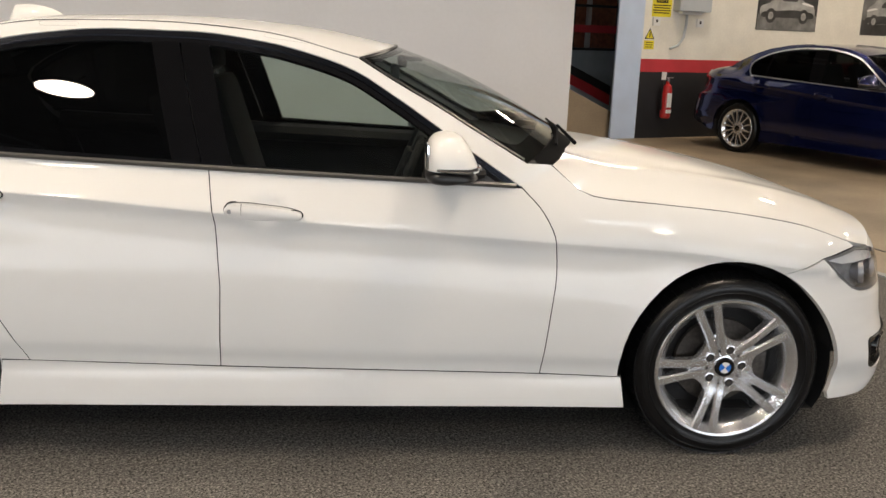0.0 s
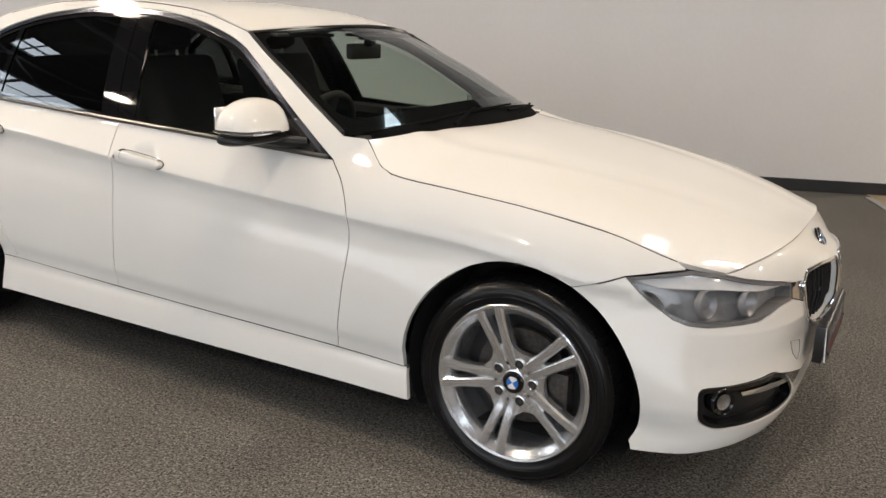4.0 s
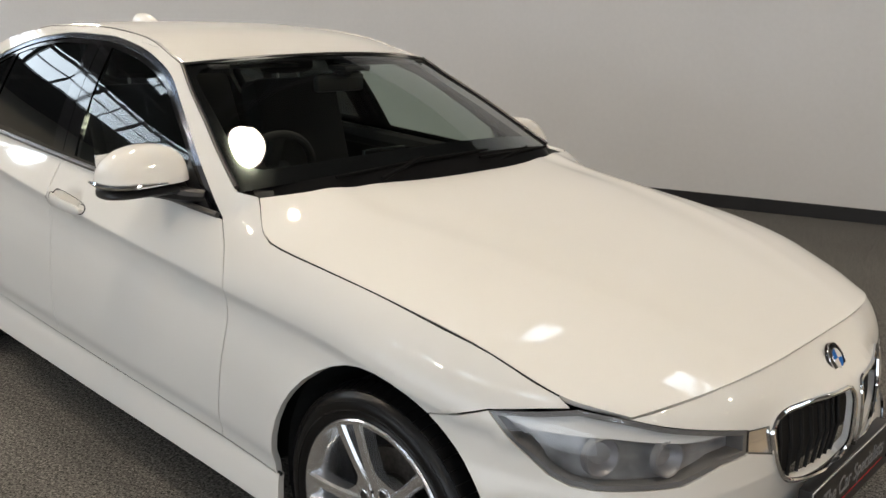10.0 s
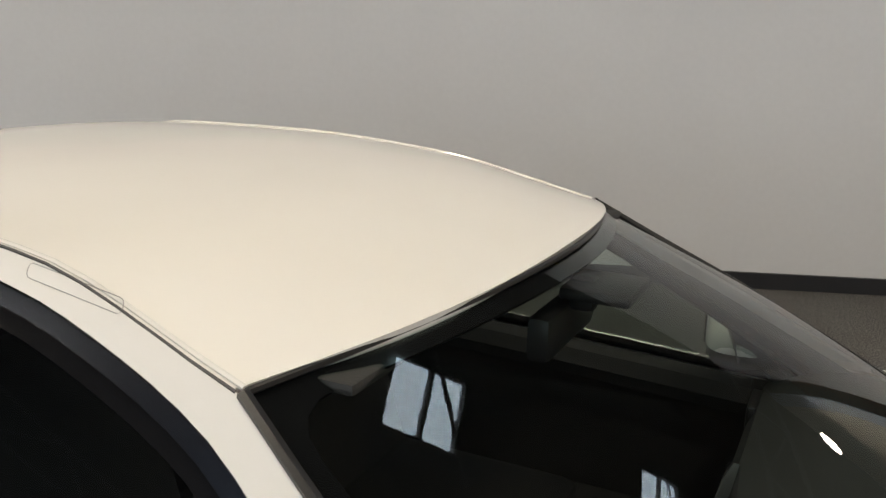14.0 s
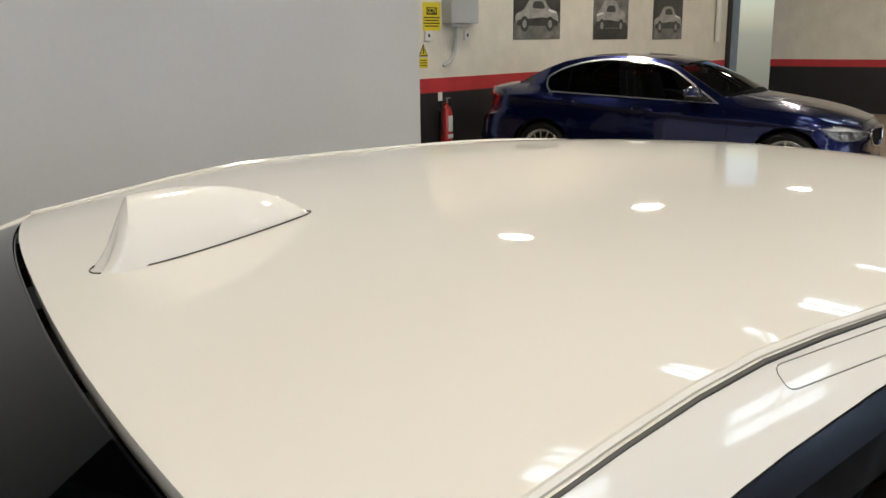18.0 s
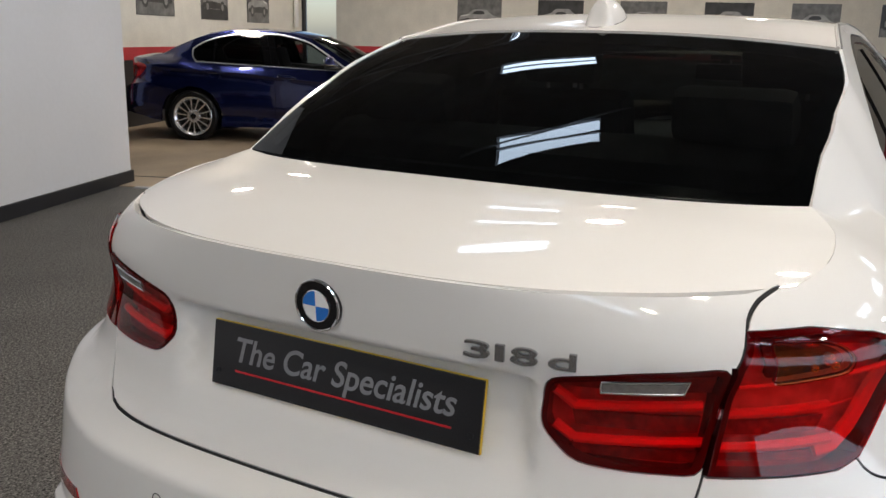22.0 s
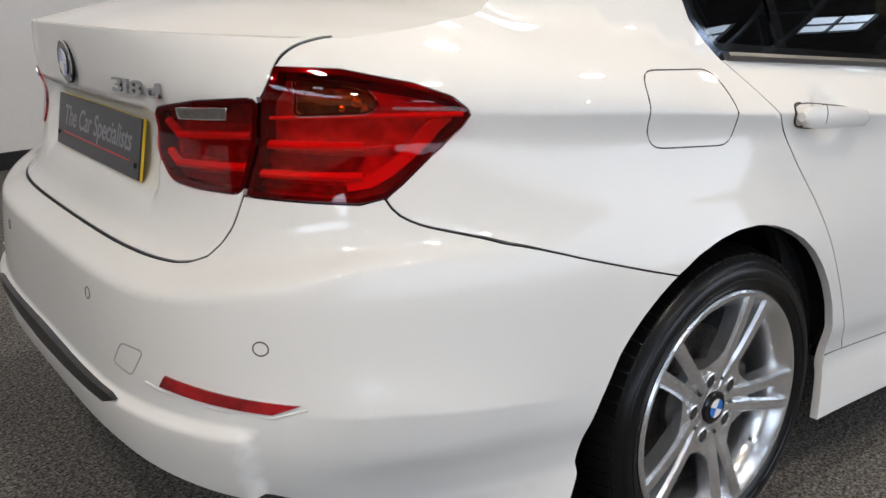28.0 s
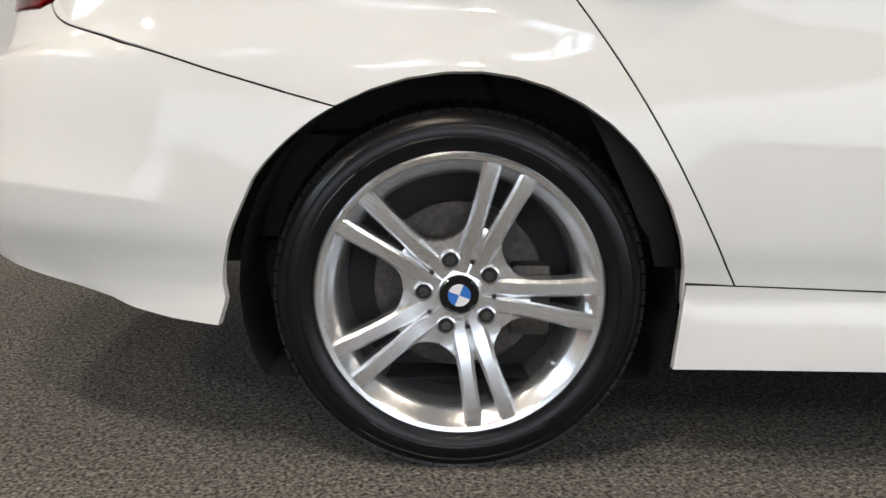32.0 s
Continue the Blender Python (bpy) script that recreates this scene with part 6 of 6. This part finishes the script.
part("black_rail", boxes((6.8, 0, 0.02, 4.6, 0.10, 0.04)), BLACKP, rail, smooth=False)
for u in (5.0, 5.86, 6.74, 7.6, 8.5):
    part("rail_post", boxes((u, 0, 0.46, 0.05, 0.05, 0.92)), BLACKP, rail, smooth=False)
slab("wall_panels", 4.6, 7.36, 10.2, 10.4, 0, 5.6, PALEBLUE, "pale blue panelled wall beyond the rail", "wall")
slab("wall_brick", 7.36, 9.2, 10.2, 10.4, 0, 5.6, BRICK, "orange brick wall beyond the rail", "wall")
for u in (6.75, 7.30, 7.78):
    slab("post_white", u, u + 0.06, 10.1, 10.19, 0, 5.6, PAPER, "white post before the brick wall", "post", kind="structure")


# ---- barrier, motorcycles and notice boards beyond the tail ----
BANNER = material("banner_grey", (0.035, 0.034, 0.034), 0.18, stain_shade=0.35, stain_shade_size=2.5, bump=1.0, bump_size=9)
PRINT = material("banner_print", (0.30, 0.29, 0.27), 0.4)
bar = empty("cafe_barrier", "dark printed banner barrier on steel posts", "barrier", "", "", ROOM @ pose(-5.6, 0, 0, 0, 0, -90))
# local x runs towards -v
part("banner", boxes((-3.55, 0, 0.50, 2.86, 0.012, 0.82), bevel=0.003), BANNER, bar, smooth=False)
part("top_rail", tube(bmesh.new(), ((-2.1, 0, 0.925), (-5.0, 0, 0.925)), 0.018, 8), TRIM, bar)
for x in (-2.1, -5.0):
    part("post", tube(bmesh.new(), ((x, 0, 0.01), (x, 0, 0.95)), 0.02, 10), TRIM, bar)
    part("base", lathe([(0.0, 0.03), (0.03, 0.028), (0.17, 0.012), (0.18, 0.0), (0.0, 0.0)], 28, "z"), TRIM, bar).matrix_local = pose(x, 0, 0)
c = (-2.98, 0.010, 0.56)
for r in (0.24, 0.17):
    part("print_ring", ring(bmesh.new(), [(c[0] + r * math.cos(a), c[1], c[2] + r * math.sin(a)) for a in np.linspace(0, 2 * math.pi, 48, endpoint=False)], 0.006, 4), PRINT, bar)
for z in (0.635, 0.485):
    part("print_bar", boxes((-3.0, 0.012, z, 0.86, 0.004, 0.014)), PRINT, bar, smooth=False)
part("print_field", boxes((-3.0, 0.010, 0.56, 0.86, 0.004, 0.14)), BANNER, bar, smooth=False)
writing("print_text", "BIKE SPECIALISTS", 0.12, pose(-3.0, 0.014, 0.557, 90, 0, 180), PRINT, bar, thick=0.0005, width=0.84)


def motorcycle(m, tank_mat, label):
    b = empty("motorcycle", label, "motorcycle", "motorcycles", "", m)
    for x in (-0.70, 0.70):
        w = part("wheel", lathe([(0.20, -0.05), (0.27, -0.06), (0.31, -0.035), (0.32, 0), (0.31, 0.035), (0.27, 0.06), (0.20, 0.05)], 32), RUBBER, b)
        w.matrix_local = pose(x, 0, 0.32)
        part("rim", lathe([(0.205, -0.045), (0.19, -0.03), (0.19, 0.03), (0.205, 0.045)], 32), ALLOY, w)
        for k in range(5):
            part("spoke", tube(bmesh.new(), ((0, 0, 0), (0.2 * math.cos(k * 1.2566), 0, 0.2 * math.sin(k * 1.2566))), 0.014, 6), ALLOY, w)
    part("engine", boxes((0.02, 0, 0.42, 0.42, 0.34, 0.32), (0.05, 0, 0.62, 0.25, 0.26, 0.12), bevel=0.03), STEEL, b)
    part("frame", tube(bmesh.new(), ((0.45, 0, 0.84), (0.30, 0, 0.45), (-0.1, 0, 0.28), (-0.28, 0, 0.45), (-0.35, 0, 0.75)), 0.025, 8), TRIM, b)
    bm = bmesh.new()
    bmesh.ops.create_uvsphere(bm, u_segments=20, v_segments=12, radius=1)
    for v in bm.verts:
        x, y, z = v.co
        v.co = (0.15 + 0.26 * x, 0.15 * y * (0.75 + 0.25 * x), 0.84 + (0.13 * z if z > 0 else 0.07 * z) * (0.85 + 0.15 * x))
    part("fuel_tank", bm, tank_mat, b)
    part("tank_cap", lathe([(0.0, 0.012), (0.03, 0.010), (0.034, 0.0)], 18, "z"), CHROME, b).matrix_local = pose(0.15, 0, 0.965)
    for sg in (-1, 1):
        part("side_panel", boxes((-0.22, sg * 0.13, 0.66, 0.26, 0.02, 0.16), bevel=0.01), tank_mat, b)
        part("cooling_fin", boxes(*[(0.06, sg * 0.16, 0.50 + 0.03 * k, 0.22, 0.06, 0.012) for k in range(5)]), CHROME, b, smooth=False)
    part("front_mudguard", tube(bmesh.new(), [(0.70 + 0.36 * math.cos(a), 0, 0.32 + 0.36 * math.sin(a)) for a in np.linspace(0.5, 2.4, 10)], 0.03, 8), tank_mat, b)
    part("instrument", boxes((0.42, 0, 1.08, 0.05, 0.14, 0.09), bevel=0.02), PAPER, b)
    part("saddle", boxes((-0.34, 0, 0.86, 0.62, 0.25, 0.09), (-0.58, 0, 0.92, 0.18, 0.22, 0.08), bevel=0.035), CABIN, b)
    part("tail_fairing", boxes((-0.74, 0, 0.86, 0.26, 0.18, 0.12), bevel=0.04), tank_mat, b)
    for y in (-0.09, 0.09):
        part("fork", tube(bmesh.new(), ((0.70, y, 0.32), (0.44, y, 1.0)), 0.024, 8), CHROME, b)
    part("handlebar", tube(bmesh.new(), ((0.36, -0.36, 1.04), (0.44, -0.12, 1.02), (0.44, 0.12, 1.02), (0.36, 0.36, 1.04)), 0.014, 8), TRIM, b)
    part("headlight", lathe([(0.0, 0.06), (0.06, 0.05), (0.085, 0.0), (0.06, -0.09), (0.0, -0.1)], 24), CHROME, b).matrix_local = pose(0.58, 0, 0.88, 0, 0, -90)
    for sg in (-1, 1):
        part("mirror_stalk", tube(bmesh.new(), ((0.40, sg * 0.26, 1.04), (0.37, sg * 0.31, 1.18)), 0.007, 6), TRIM, b)
        part("mirror_head", boxes((0.36, sg * 0.33, 1.21, 0.03, 0.13, 0.08), bevel=0.012), TRIM, b)
        part("indicator", boxes((0.50, sg * 0.18, 0.86, 0.06, 0.08, 0.05), (-0.82, sg * 0.16, 0.80, 0.06, 0.08, 0.05), bevel=0.012), ORANGE, b)
    part("exhaust", tube(bmesh.new(), ((0.2, 0.18, 0.32), (-0.2, 0.22, 0.26), (-0.75, 0.24, 0.40)), [0.025, 0.03, 0.05], 10), CHROME, b)
    part("stand", tube(bmesh.new(), ((-0.05, -0.14, 0.30), (-0.1, -0.28, 0.0)), 0.012, 6), TRIM, b)


ORANGE = material("indicator_orange", (0.70, 0.18, 0.02), 0.3)
TEAL = material("pale_green_paint", (0.22, 0.31, 0.31), 0.3, coat=0.6)
motorcycle(ROOM @ pose(-8.2, 4.62, 0, 0, 0, 68) @ Matrix.Scale(1.06, 4), TEAL, "pale green and black motorcycle on its stand")
motorcycle(ROOM @ pose(-9.0, 5.35, 0, 0, 0, 250) @ Matrix.Scale(1.12, 4), TRIM, "black motorcycle on its stand")
motorcycle(ROOM @ pose(-9.1, 4.0, 0, 0, 0, 115) @ Matrix.Scale(1.1, 4), EXTRED, "red motorcycle on its stand")
slab("wall_bikes", -11.2, -11.0, -4.0, 9.0, 1.02, 3.2, CREAM, "cream wall behind the motorcycles", "wall")
slab("wall_bikes_band", -11.2, -10.996, -4.0, 9.0, 0.72, 1.02, REDP, "red painted band behind the motorcycles", "wall band")
slab("wall_bikes_dado", -11.2, -10.998, -4.0, 9.0, 0, 0.72, BLACKP, "black painted lower wall behind the motorcycles", "wall")
nb = empty("roller_banner", "tall dark banner with a white round emblem", "banner", "", "", ROOM @ pose(-10.6, 6.35, 0, 0, 0, 90))
part("sheet", boxes((0, 0, 1.15, 0.80, 0.01, 2.1)), BANNER, nb, smooth=False)
part("foot", boxes((0, 0, 0.05, 0.85, 0.25, 0.1), bevel=0.02), STEEL, nb)
part("emblem", ring(bmesh.new(), [(0.15 * math.cos(a), -0.01, 1.70 + 0.15 * math.sin(a)) for a in np.linspace(0, 2 * math.pi, 36, endpoint=False)], 0.012, 4), PRINT, nb)
for z in (1.42, 1.36):
    part("print_bar", boxes((0, -0.008, z, 0.36, 0.004, 0.03)), PRINT, nb, smooth=False)
pf = empty("wall_picture", "picture in a red frame on the wall", "picture", "", "", ROOM @ pose(-10.98, 7.66, 1.30, 0, 0, 90))
part("frame", boxes((0, -0.02, 0.45, 1.13, 0.04, 0.9), bevel=0.008), REDP, pf, smooth=False)
part("print", boxes((0, -0.043, 0.45, 0.98, 0.004, 0.75)), PHOTODARK, pf, smooth=False)
for k in range(5):
    part("print_bar", boxes((-0.28 + 0.14 * k, -0.047, 0.45, 0.07, 0.003, 0.5 - 0.06 * (k % 3))), PALEBLUE if k % 2 else PHOTOMID, pf, smooth=False)

# ---- the blue car by the wall ----
blue = empty("saloon_car", "dark blue four-door saloon car parked by the wall", "car")
build_car(blue, BLUE, TINTED_FRONT, False)
blue.matrix_world = ROOM @ pose(8.16, 4.18, 0, 0, 0, -82.9) @ Matrix.Scale(0.98, 4)
